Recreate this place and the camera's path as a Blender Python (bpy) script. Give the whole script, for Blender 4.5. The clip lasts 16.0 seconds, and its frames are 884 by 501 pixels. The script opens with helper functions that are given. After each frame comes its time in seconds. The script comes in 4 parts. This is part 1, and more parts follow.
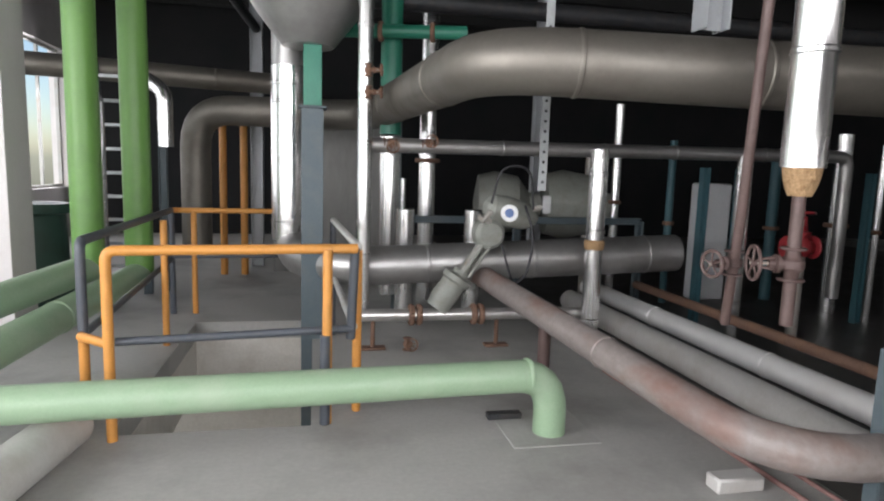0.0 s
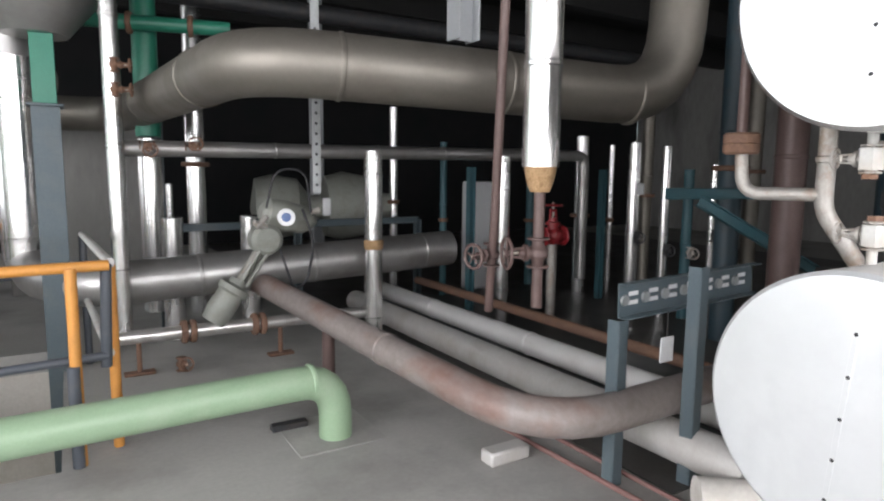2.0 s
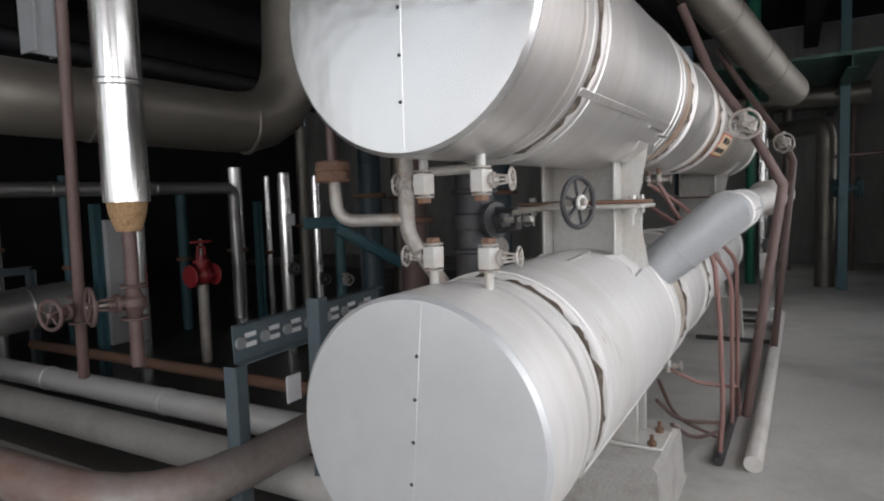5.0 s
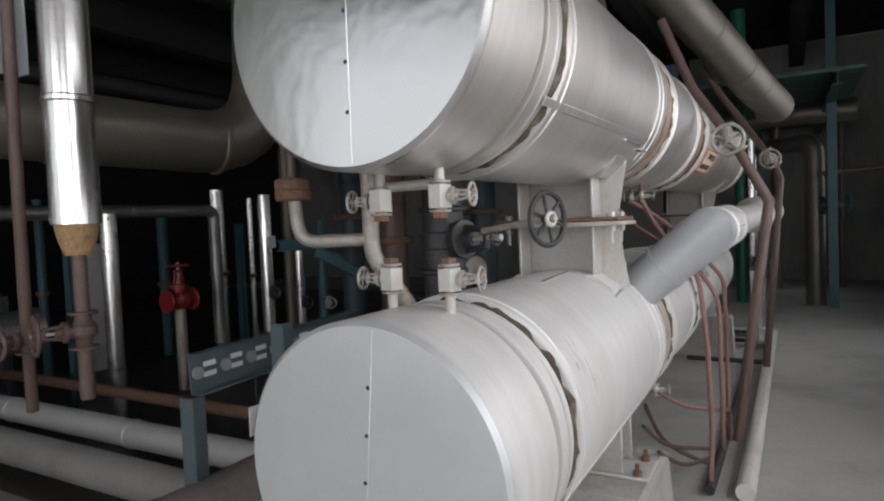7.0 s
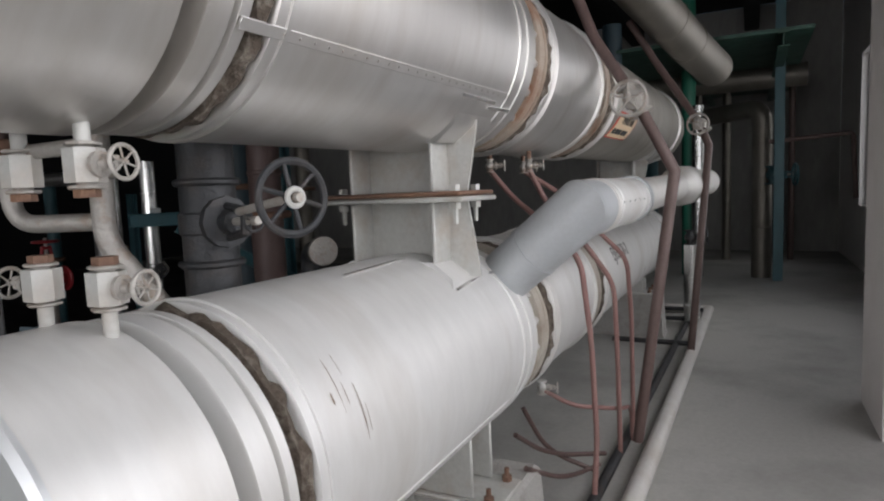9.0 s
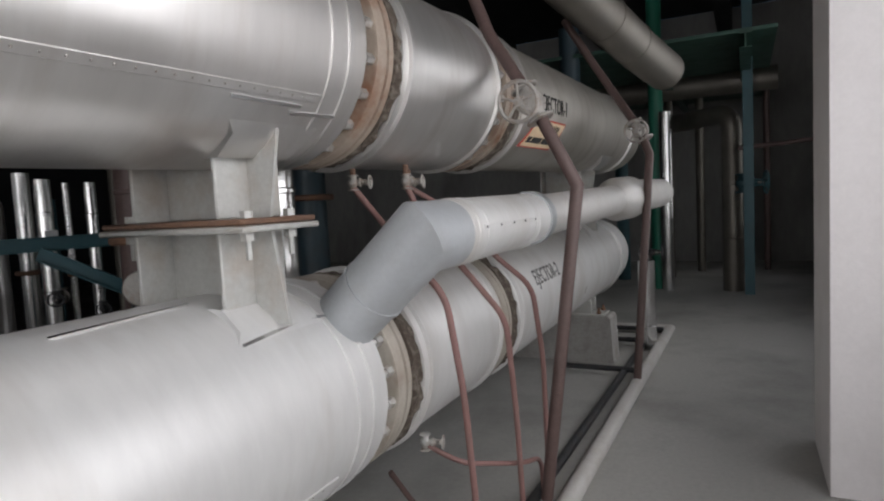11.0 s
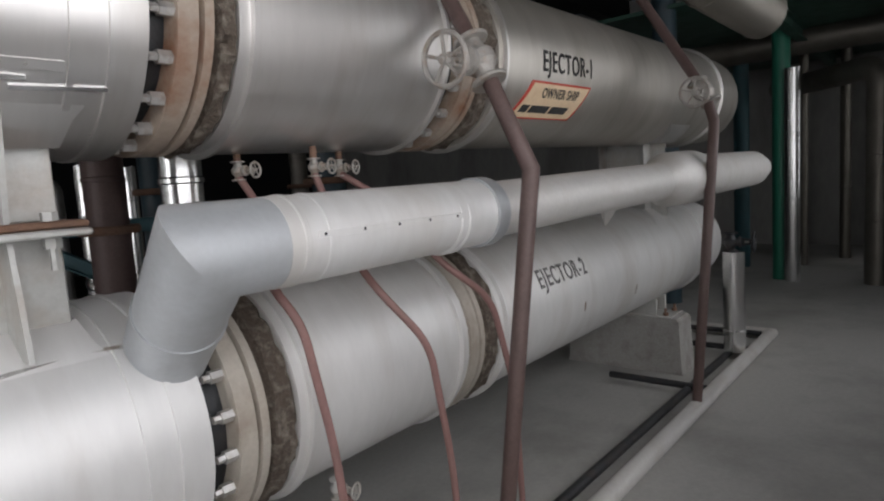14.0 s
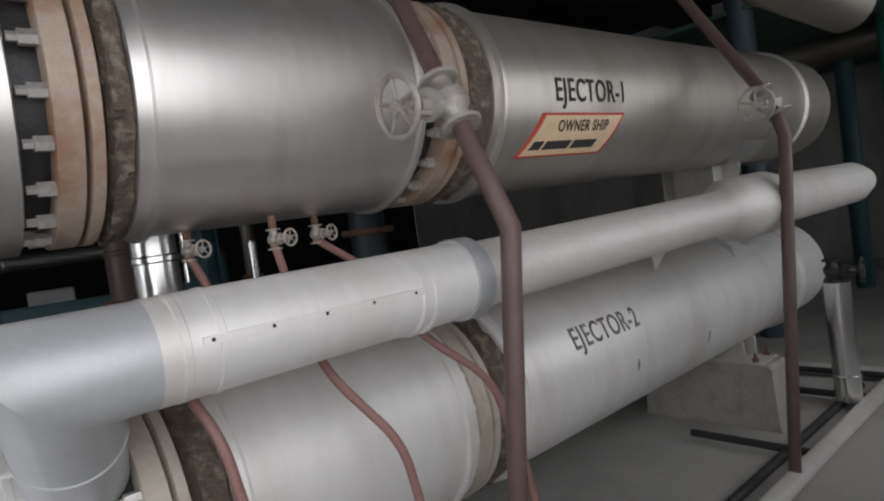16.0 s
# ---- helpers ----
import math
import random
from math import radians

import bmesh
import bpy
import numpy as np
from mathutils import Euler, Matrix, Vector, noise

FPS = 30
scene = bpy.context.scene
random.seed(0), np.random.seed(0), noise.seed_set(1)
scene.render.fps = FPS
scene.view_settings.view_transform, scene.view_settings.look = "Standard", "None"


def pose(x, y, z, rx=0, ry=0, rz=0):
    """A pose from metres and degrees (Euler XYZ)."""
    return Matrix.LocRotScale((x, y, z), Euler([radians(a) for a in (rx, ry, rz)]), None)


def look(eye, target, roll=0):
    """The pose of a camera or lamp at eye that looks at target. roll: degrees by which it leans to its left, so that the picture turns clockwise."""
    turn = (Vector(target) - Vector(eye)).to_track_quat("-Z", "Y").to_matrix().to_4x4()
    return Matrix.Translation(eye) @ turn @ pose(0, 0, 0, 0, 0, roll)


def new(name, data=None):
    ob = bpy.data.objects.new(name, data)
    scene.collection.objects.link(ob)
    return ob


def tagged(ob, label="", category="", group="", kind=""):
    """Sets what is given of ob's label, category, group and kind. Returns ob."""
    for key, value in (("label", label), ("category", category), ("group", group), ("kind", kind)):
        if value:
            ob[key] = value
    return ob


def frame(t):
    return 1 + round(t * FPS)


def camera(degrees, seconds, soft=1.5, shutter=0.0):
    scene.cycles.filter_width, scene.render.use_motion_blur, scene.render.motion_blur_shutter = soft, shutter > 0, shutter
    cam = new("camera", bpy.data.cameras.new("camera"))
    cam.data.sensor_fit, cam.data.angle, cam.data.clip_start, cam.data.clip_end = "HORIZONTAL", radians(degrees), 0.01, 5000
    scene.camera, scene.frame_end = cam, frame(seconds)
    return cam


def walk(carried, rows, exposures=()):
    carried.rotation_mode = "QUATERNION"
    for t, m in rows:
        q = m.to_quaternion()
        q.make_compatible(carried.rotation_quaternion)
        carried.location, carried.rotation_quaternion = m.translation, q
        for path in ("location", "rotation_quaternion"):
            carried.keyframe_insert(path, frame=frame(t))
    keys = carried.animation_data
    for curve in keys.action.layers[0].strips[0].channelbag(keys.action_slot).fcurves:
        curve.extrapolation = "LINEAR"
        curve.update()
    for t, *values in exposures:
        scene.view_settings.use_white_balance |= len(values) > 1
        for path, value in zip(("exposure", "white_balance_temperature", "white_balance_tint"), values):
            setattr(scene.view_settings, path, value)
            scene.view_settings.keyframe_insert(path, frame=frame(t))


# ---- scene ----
cam = camera(71.9, 16.0, soft=2.1)
PATH = [
    (0, (0.178, 0.119, 1.399), (0.586, 2.059, 1.139), 1.8),
    (0.5, (0.221, 0.124, 1.41), (0.79, 2.028, 1.185), 1.4),
    (1, (0.24, 0.121, 1.412), (0.952, 1.978, 1.2), 0.9),
    (1.5, (0.253, 0.11, 1.404), (1.128, 1.895, 1.183), 1.1),
    (2, (0.262, 0.095, 1.408), (1.297, 1.79, 1.166), 0.6),
    (2.5, (0.292, 0.093, 1.407), (1.459, 1.695, 1.141), 0.6),
    (3, (0.382, 0.087, 1.402), (1.737, 1.525, 1.094), 0.4),
    (3.5, (0.448, 0.09, 1.4), (1.923, 1.404, 1.084), -0.7),
    (4, (0.532, 0.044, 1.401), (2.119, 1.227, 1.111), -1.6),
    (4.5, (0.606, 0.015, 1.41), (2.319, 1.029, 1.223), -1.6),
    (7, (0.798, -0.025, 1.395), (2.539, 0.956, 1.312), -2.4),
    (7.5, (0.958, 0.003, 1.39), (2.733, 0.924, 1.336), -2.5),
    (8, (1.119, -0.025, 1.384), (2.955, 0.755, 1.245), -4.6),
    (8.5, (1.31, -0.154, 1.393), (3.106, 0.72, 1.291), -2.2),
    (9, (1.506, -0.284, 1.399), (3.28, 0.619, 1.208), -2.3),
    (9.5, (1.683, -0.333, 1.385), (3.47, 0.541, 1.177), -2.3),
    (10, (1.876, -0.376, 1.406), (3.701, 0.426, 1.243), -3.2),
    (12.5, (2.486, -0.864, 1.421), (4.161, 0.21, 1.22), -3.3),
    (13, (2.66, -0.889, 1.405), (4.329, 0.186, 1.162), -3.7),
    (13.5, (2.876, -0.956, 1.43), (4.477, 0.221, 1.202), -1.5),
    (14, (3.041, -0.942, 1.429), (4.576, 0.321, 1.211), -3.7),
    (14.5, (3.195, -0.909, 1.446), (4.752, 0.342, 1.347), -4.8),
    (15, (3.301, -0.881, 1.459), (4.743, 0.5, 1.34), -5.0),
    (15.5, (3.436, -0.957, 1.476), (4.764, 0.533, 1.358), -5.9),
    (16, (3.539, -1.004, 1.493), (4.859, 0.495, 1.401), -7.8),
]
EXPOSURES = [(0, 0.38), (1.5, 0.45), (3, 0.22), (4.5, -0.5), (7, -0.82), (8.5, -0.78), (10, -0.98), (13, -0.88), (14, -1.05), (16, -1.1)]
walk(cam, [(t, look(eye, target, roll)) for t, eye, target, roll in PATH], EXPOSURES)

# ---------------------------------------------------------------- world and light
world = bpy.data.worlds.new("world")
scene.world = world
world.use_nodes = True
wn = world.node_tree.nodes
sky = wn.new("ShaderNodeTexSky")
sky.sky_type, sky.sun_disc = "NISHITA", False
sky.sun_elevation, sky.sun_rotation = radians(48), radians(200)
world.node_tree.links.new(sky.outputs["Color"], wn["Background"].inputs["Color"])
wn["Background"].inputs["Strength"].default_value = 0.12
sun = new("sun", bpy.data.lights.new("sun", "SUN"))
sun.data.energy, sun.data.angle, sun.data.color = 0.8, radians(15), (1, 0.96, 0.9)
sun.matrix_world = look((-4, -12, 14), (0, 0, 0))


def window_light(name, centre, target, w, h, power):
    """Sky light entering through a window opening."""
    ob = new(name, bpy.data.lights.new(name, "AREA"))
    ob.data.shape, ob.data.size, ob.data.size_y, ob.data.energy = "RECTANGLE", w, h, power
    ob.data.color = (0.985, 0.962, 1.0)
    ob.matrix_world = look(centre, target)
    return ob


# ---------------------------------------------------------------- materials
def material(name, base, rough=0.5, metal=0.0, dirt=None, dirt_amount=0.4, scale=6.0, bump=0.15, grain=60.0,
             stretch=(1, 1, 1), vary=0.08, coat=0.0, rough_vary=0.15):
    """Painted, metal or mineral surface: two scales of mottling, patchy dirt, uneven gloss and fine relief."""
    m = bpy.data.materials.new(name)
    m.use_nodes = True
    n, l = m.node_tree.nodes, m.node_tree.links
    b = n["Principled BSDF"]
    tc, mp = n.new("ShaderNodeTexCoord"), n.new("ShaderNodeMapping")
    mp.inputs["Scale"].default_value = stretch
    l.new(tc.outputs["Object"], mp.inputs["Vector"])

    def noise_node(s, detail, rough_n=0.6):
        t = n.new("ShaderNodeTexNoise")
        t.inputs["Scale"].default_value, t.inputs["Detail"].default_value, t.inputs["Roughness"].default_value = s, detail, rough_n
        l.new(mp.outputs["Vector"], t.inputs["Vector"])
        return t

    big, fine = noise_node(scale, 5), noise_node(grain, 3)
    ramp = n.new("ShaderNodeValToRGB")
    ramp.color_ramp.elements[0].position, ramp.color_ramp.elements[1].position = 0.48, 0.72
    l.new(big.outputs["Fac"], ramp.inputs["Fac"])
    mix1 = n.new("ShaderNodeMix")
    mix1.data_type = "RGBA"
    dark = tuple(c * (1 - 2 * vary) for c in base)
    light = tuple(min(1, c * (1 + 2 * vary)) for c in base)
    mix1.inputs[6].default_value, mix1.inputs[7].default_value = (*dark, 1), (*light, 1)
    l.new(fine.outputs["Fac"], mix1.inputs[0])
    mix2 = n.new("ShaderNodeMix")
    mix2.data_type = "RGBA"
    mul = n.new("ShaderNodeMath")
    mul.operation = "MULTIPLY"
    mul.inputs[1].default_value = dirt_amount
    l.new(ramp.outputs["Color"], mul.inputs[0])
    l.new(mul.outputs[0], mix2.inputs[0])
    l.new(mix1.outputs[2], mix2.inputs[6])
    mix2.inputs[7].default_value = (*(dirt or dark), 1)
    l.new(mix2.outputs[2], b.inputs["Base Color"])
    rr = n.new("ShaderNodeMapRange")
    rr.inputs["To Min"].default_value, rr.inputs["To Max"].default_value = max(0.05, rough - rough_vary), min(1, rough + rough_vary)
    l.new(big.outputs["Fac"], rr.inputs["Value"])
    l.new(rr.outputs["Result"], b.inputs["Roughness"])
    b.inputs["Metallic"].default_value = metal
    b.inputs["Coat Weight"].default_value = coat
    if bump:
        bp = n.new("ShaderNodeBump")
        bp.inputs["Strength"].default_value, bp.inputs["Distance"].default_value = bump, 0.01
        add = n.new("ShaderNodeMath")
        l.new(big.outputs["Fac"], add.inputs[0])
        l.new(fine.outputs["Fac"], add.inputs[1])
        l.new(add.outputs[0], bp.inputs["Height"])
        l.new(bp.outputs["Normal"], b.inputs["Normal"])
    return m


ALU = material("aluminium_cladding", (0.70, 0.685, 0.665), 0.36, 0.85, (0.46, 0.42, 0.37), 0.5, 1.8, 0.035, 9, (2.6, 0.55, 0.55), 0.035)
ALU_TAIL = material("browned_aluminium_cladding", (0.50, 0.475, 0.43), 0.42, 0.8, (0.30, 0.27, 0.22), 0.55, 1.8, 0.05, 9, (2.6, 0.55, 0.55), 0.05)
ALU_MID = material("dented_dull_aluminium", (0.40, 0.395, 0.385), 0.40, 0.8, (0.25, 0.23, 0.21), 0.6, 2.5, 0.3, 9, vary=0.08)
# Dusty metal, base also lowered for weak light overhead and deeper in.
ALU_DIM = material("dusty_aluminium_dimmed", (0.20, 0.185, 0.16), 0.50, 0.7, (0.12, 0.10, 0.08), 0.5, 3.0, 0.12, 40, vary=0.05)
ALU_BRIGHT = material("bright_aluminium", (0.82, 0.82, 0.81), 0.24, 0.95, (0.5, 0.49, 0.47), 0.3, 3.0, 0.10, 25, (1, 1, 0.35), 0.04)
ALU_HEAD = material("sheet_aluminium_head", (0.80, 0.80, 0.80), 0.22, 0.95, (0.68, 0.68, 0.68), 0.4, 1.6, 0.22, 5, vary=0.03)
ALU_HEAD_MATT = material("painted_aluminium_head", (0.74, 0.76, 0.77), 0.40, 0.55, (0.58, 0.60, 0.62), 0.5, 2.5, 0.14, 8, vary=0.03)
SILVER_PAINT = material("silver_paint", (0.74, 0.735, 0.72), 0.42, 0.28, (0.50, 0.455, 0.40), 0.42, 1.8, 0.05, 12, (2.2, 0.6, 0.6), 0.04)
SILVER_DUST = material("dusty_silver_paint", (0.64, 0.625, 0.60), 0.5, 0.25, (0.42, 0.37, 0.31), 0.45, 3.0, 0.10, 60, vary=0.05)
GREY_SHEET = material("grey_sheet", (0.48, 0.50, 0.515), 0.45, 0.3, (0.36, 0.36, 0.35), 0.4, 4.0, 0.06, 60, vary=0.04)
STEEL_WHITE = material("off_white_steel_paint", (0.50, 0.50, 0.475), 0.5, 0.2, (0.36, 0.26, 0.18), 0.45, 7.0, 0.15, 60)
WOOL = material("charred_mineral_wool", (0.10, 0.078, 0.06), 0.95, 0, (0.36, 0.32, 0.27), 0.7, 28, 1.0, 90, vary=0.3)
WOOL_TAN = material("tan_mineral_wool", (0.42, 0.27, 0.14), 0.95, 0, (0.22, 0.12, 0.05), 0.7, 25, 1.0, 110, vary=0.3)
RUST = material("rust", (0.17, 0.10, 0.07), 0.85, 0.1, (0.26, 0.14, 0.08), 0.6, 9, 0.4, 70, vary=0.2)
RUST_CREAM = material("cream_flange_with_rust", (0.38, 0.31, 0.25), 0.6, 0.1, (0.22, 0.09, 0.04), 0.95, 5, 0.25, 60, vary=0.1)
CREAM = material("grimy_cream_flange", (0.46, 0.42, 0.36), 0.6, 0.1, (0.28, 0.22, 0.17), 0.7, 6, 0.2, 60, vary=0.08)
RUST_PIPE = material("red_oxide_pipe", (0.27, 0.235, 0.22), 0.5, 0.1, (0.20, 0.085, 0.055), 0.8, 2.6, 0.25, 30, (1, 0.6, 1), 0.14)
OXIDE = material("red_oxide_paint", (0.115, 0.075, 0.068), 0.5, 0.1, (0.07, 0.05, 0.045), 0.5, 8, 0.2, 70, vary=0.12)
PINK = material("faded_red_tube", (0.27, 0.15, 0.135), 0.55, 0.1, (0.2, 0.14, 0.12), 0.5, 8, 0.15, 70)
RED = material("red_valve_paint", (0.26, 0.02, 0.025), 0.4, 0.0, (0.2, 0.03, 0.03), 0.5, 10, 0.2, 60)
GREEN = material("pale_green_paint", (0.28, 0.40, 0.26), 0.42, 0, (0.38, 0.46, 0.34), 0.5, 5, 0.08, 70, vary=0.05)
GREEN_MID = material("leaf_green_paint", (0.12, 0.26, 0.06), 0.42, 0, (0.09, 0.17, 0.06), 0.5, 4, 0.08, 70, vary=0.05)
GREEN_SEA = material("sea_green_paint", (0.03, 0.20, 0.13), 0.35, 0, (0.02, 0.16, 0.11), 0.5, 5, 0.08, 60)
GREEN_DARK = material("dark_green_steel", (0.025, 0.07, 0.05), 0.5, 0, (0.03, 0.04, 0.03), 0.5, 5, 0.1, 60)
BLUE = material("blue_grey_steel_paint", (0.085, 0.115, 0.13), 0.5, 0, (0.14, 0.15, 0.15), 0.5, 6, 0.12, 70)
BLUE_DARK = material("dark_blue_steel", (0.03, 0.055, 0.07), 0.5, 0, (0.05, 0.05, 0.05), 0.5, 6, 0.12, 70)
TEAL = material("teal_steel_paint", (0.04, 0.11, 0.13), 0.5, 0, (0.06, 0.10, 0.11), 0.5, 6, 0.12, 70)
ORANGE = material("amber_rail_paint", (0.60, 0.27, 0.06), 0.45, 0, (0.4, 0.2, 0.05), 0.5, 9, 0.1, 80)
RAIL_GREY = material("dark_grey_rail_paint", (0.07, 0.08, 0.095), 0.45, 0, (0.14, 0.13, 0.12), 0.5, 9, 0.1, 80)
CONCRETE = material("dusty_concrete", (0.39, 0.385, 0.365), 0.62, 0, (0.20, 0.195, 0.18), 0.75, 0.9, 0.12, 35, vary=0.07, rough_vary=0.22)
PLINTH = material("plinth_concrete", (0.36, 0.35, 0.33), 0.9, 0, (0.22, 0.2, 0.18), 0.6, 8, 0.6, 70, vary=0.12)
PLASTER = material("whitewashed_plaster", (0.74, 0.71, 0.70), 0.85, 0, (0.6, 0.57, 0.55), 0.35, 3, 0.15, 40, vary=0.03)
GREY_WALL = material("stained_grey_plaster", (0.33, 0.325, 0.31), 0.9, 0, (0.14, 0.135, 0.13), 0.8, 0.8, 0.2, 12, (1, 1, 0.35), 0.1)
# Ceiling shade is put into this near-black base; window lamps would brighten it.
CEILING_GLOOM = material("unlit_ceiling", (0.017, 0.017, 0.0165), 0.9, 0, (0.018, 0.018, 0.018), 0.5, 2, 0.2, 40)
# Near black: the darkness of the unlit hall depth sits in this base colour.
DARK_WALL = material("unlit_wall", (0.014, 0.014, 0.015), 0.9, 0, (0.01, 0.016, 0.016), 0.6, 1.5, 0.2, 40)
BEIGE = material("beige_shaft_plaster", (0.70, 0.67, 0.62), 0.85, 0, (0.5, 0.45, 0.39), 0.5, 4, 0.3, 40)
CAST = material("black_cast_iron", (0.035, 0.037, 0.04), 0.5, 0.3, (0.09, 0.07, 0.06), 0.5, 12, 0.3, 80)
IRON = material("weathered_valve_iron", (0.42, 0.40, 0.37), 0.55, 0.5, (0.30, 0.19, 0.11), 0.6, 18, 0.4, 90)
OLIVE = material("olive_grey_cast", (0.27, 0.28, 0.25), 0.55, 0.1, (0.17, 0.16, 0.13), 0.5, 10, 0.25, 70)
BOLT = material("zinc_bolt", (0.68, 0.67, 0.65), 0.4, 0.8, (0.35, 0.25, 0.17), 0.5, 30, 0.1, 80)
ZINC = material("galvanised_tray", (0.42, 0.44, 0.44), 0.45, 0.7, (0.3, 0.3, 0.3), 0.5, 8, 0.1, 60)
RUBBER = material("black_rubber", (0.03, 0.03, 0.033), 0.6)
INK = material("black_stencil_ink", (0.03, 0.03, 0.03), 0.7, 0, None, 0.2, 30, 0)
INK_FADED = material("faded_stencil_ink", (0.13, 0.125, 0.12), 0.7, 0, (0.4, 0.4, 0.39), 0.5, 40, 0)
SIGN_CREAM = material("cream_sign_paint", (0.72, 0.55, 0.36), 0.6, 0, (0.6, 0.42, 0.26), 0.4, 14, 0.05)
SIGN_RED = material("red_sign_border", (0.50, 0.06, 0.04), 0.6)
WHITE = material("white_enamel", (0.75, 0.76, 0.77), 0.4)
DIAL_BLUE = material("blue_dial", (0.05, 0.11, 0.28), 0.35)
BROWN_STAIN = material("brown_scorch_stain", (0.25, 0.19, 0.14), 0.7, 0, (0.16, 0.11, 0.08), 0.6, 20, 0.1)
day = bpy.data.materials.new("daylight_beyond")
day.use_nodes = True
day.node_tree.nodes["Principled BSDF"].inputs["Emission Color"].default_value = (0.95, 0.98, 1, 1)
day.node_tree.nodes["Principled BSDF"].inputs["Emission Strength"].default_value = 1.3


# ---------------------------------------------------------------- mesh helpers
def V(*a):
    return Vector(a)


def basis(d):
    d = d.normalized()
    up = Vector((0, 0, 1)) if abs(d.z) < 0.95 else Vector((1, 0, 0))
    s = d.cross(up).normalized()
    return s, s.cross(d).normalized()


def ring(bm, c, s, u, r, n, phase=0.0):
    return [bm.verts.new(c + r * (math.cos(2 * math.pi * (k + phase) / n) * s + math.sin(2 * math.pi * (k + phase) / n) * u)) for k in range(n)]


def bridge(bm, a, b, smooth=True):
    for k in range(len(a)):
        f = bm.faces.new((a[k], a[(k + 1) % len(a)], b[(k + 1) % len(a)], b[k]))
        f.smooth = smooth


def lathe(bm, p0, axis, profile, n=24, smooth=True, caps=True, sharp=True):
    """Turned body: profile rows of (distance along axis, radius)."""
    p0, axis = Vector(p0), Vector(axis).normalized()
    s, u = basis(axis)
    prev, first = None, None
    for d, r in profile:
        cur = ring(bm, p0 + axis * d, s, u, max(r, 0.0004), n)
        if prev:
            bridge(bm, prev, cur, smooth)
        else:
            first = cur
        prev = cur
    if caps:
        bm.faces.new(first[::-1])
        bm.faces.new(prev)


def cyl(bm, a, b, r, n=16, r2=None, edge=0.0):
    a, b = Vector(a), Vector(b)
    L = (b - a).length
    e = min(edge or min(0.12 * r, 0.01), 0.3 * L)
    r2 = r if r2 is None else r2
    lathe(bm, a, b - a, [(0, r - e), (e, r), (L - e, r2), (L, r2 - e)], n)


def rounded(points, radius, steps=6):
    """A polyline with its corners turned into arcs."""
    pts = [Vector(p) for p in points]
    out = [pts[0]]
    for k in range(1, len(pts) - 1):
        a, b, c = pts[k - 1], pts[k], pts[k + 1]
        d1, d2 = (a - b), (c - b)
        w = min(radius, 0.48 * d1.length, 0.48 * d2.length)
        p, q = b + d1.normalized() * w, b + d2.normalized() * w
        for j in range(steps + 1):
            t = j / steps
            out.append((1 - t) ** 2 * p + 2 * t * (1 - t) * b + t * t * q)
    out.append(pts[-1])
    return out


def sweep(bm, pts, r, n=16, caps=True, radii=None):
    """A round tube along a polyline, mitred at its corners."""
    pts = [Vector(p) for p in pts]
    s, u = basis(pts[1] - pts[0])
    prev = None
    for k, p in enumerate(pts):
        d_in = (p - pts[k - 1]).normalized() if k else (pts[1] - p).normalized()
        d_out = (pts[k + 1] - p).normalized() if k + 1 < len(pts) else d_in
        mid = (d_in + d_out).normalized()
        s = (s - d_in * s.dot(d_in)).normalized()
        u = s.cross(d_in).normalized()
        if u.dot(basis(d_in)[1]) < -2:
            u = -u
        rr = radii[k] if radii else r
        cur = []
        for j in range(n):
            a = 2 * math.pi * j / n
            off = rr * (math.cos(a) * s + math.sin(a) * u)
            off = off - d_in * (off.dot(mid) / max(0.2, d_in.dot(mid)))
            cur.append(bm.verts.new(p + off))
        if prev:
            bridge(bm, prev, cur)
        elif caps:
            bm.faces.new(cur[::-1])
        prev = cur
        s = (d_in.rotation_difference(d_out) @ s).normalized()
    if caps:
        bm.faces.new(prev)


def tube(bm, pts, r, bend=0.0, n=16, steps=6):
    sweep(bm, rounded(pts, bend, steps) if bend else pts, r, n)


def box(bm, lo, hi, bevel=0.006, m=None):
    lo, hi = Vector(lo), Vector(hi)
    got = bmesh.ops.create_cube(bm, size=1)
    vs = got["verts"]
    for v in vs:
        v.co = Vector((lo[i] + (v.co[i] + 0.5) * (hi[i] - lo[i]) for i in range(3)))
    if bevel:
        es = list({e for v in vs for e in v.link_edges})
        vs = [v for v in bmesh.ops.bevel(bm, geom=es, offset=min(bevel, 0.3 * min(abs(c) for c in hi - lo)), segments=1, affect="EDGES")["verts"]] + [v for v in vs if v.is_valid]
        vs = list({v for v in vs if v.is_valid})
    if m:
        bmesh.ops.transform(bm, matrix=m, verts=vs)


def torus(bm, c, axis, R, r, n=28, k=8):
    c, axis = Vector(c), Vector(axis).normalized()
    s, u = basis(axis)
    rings = []
    for i in range(n):
        a = 2 * math.pi * i / n
        d = math.cos(a) * s + math.sin(a) * u
        rings.append([bm.verts.new(c + d * (R + r * math.cos(2 * math.pi * j / k)) + axis * r * math.sin(2 * math.pi * j / k)) for j in range(k)])
    for i in range(n):
        bridge(bm, rings[i], rings[(i + 1) % n])


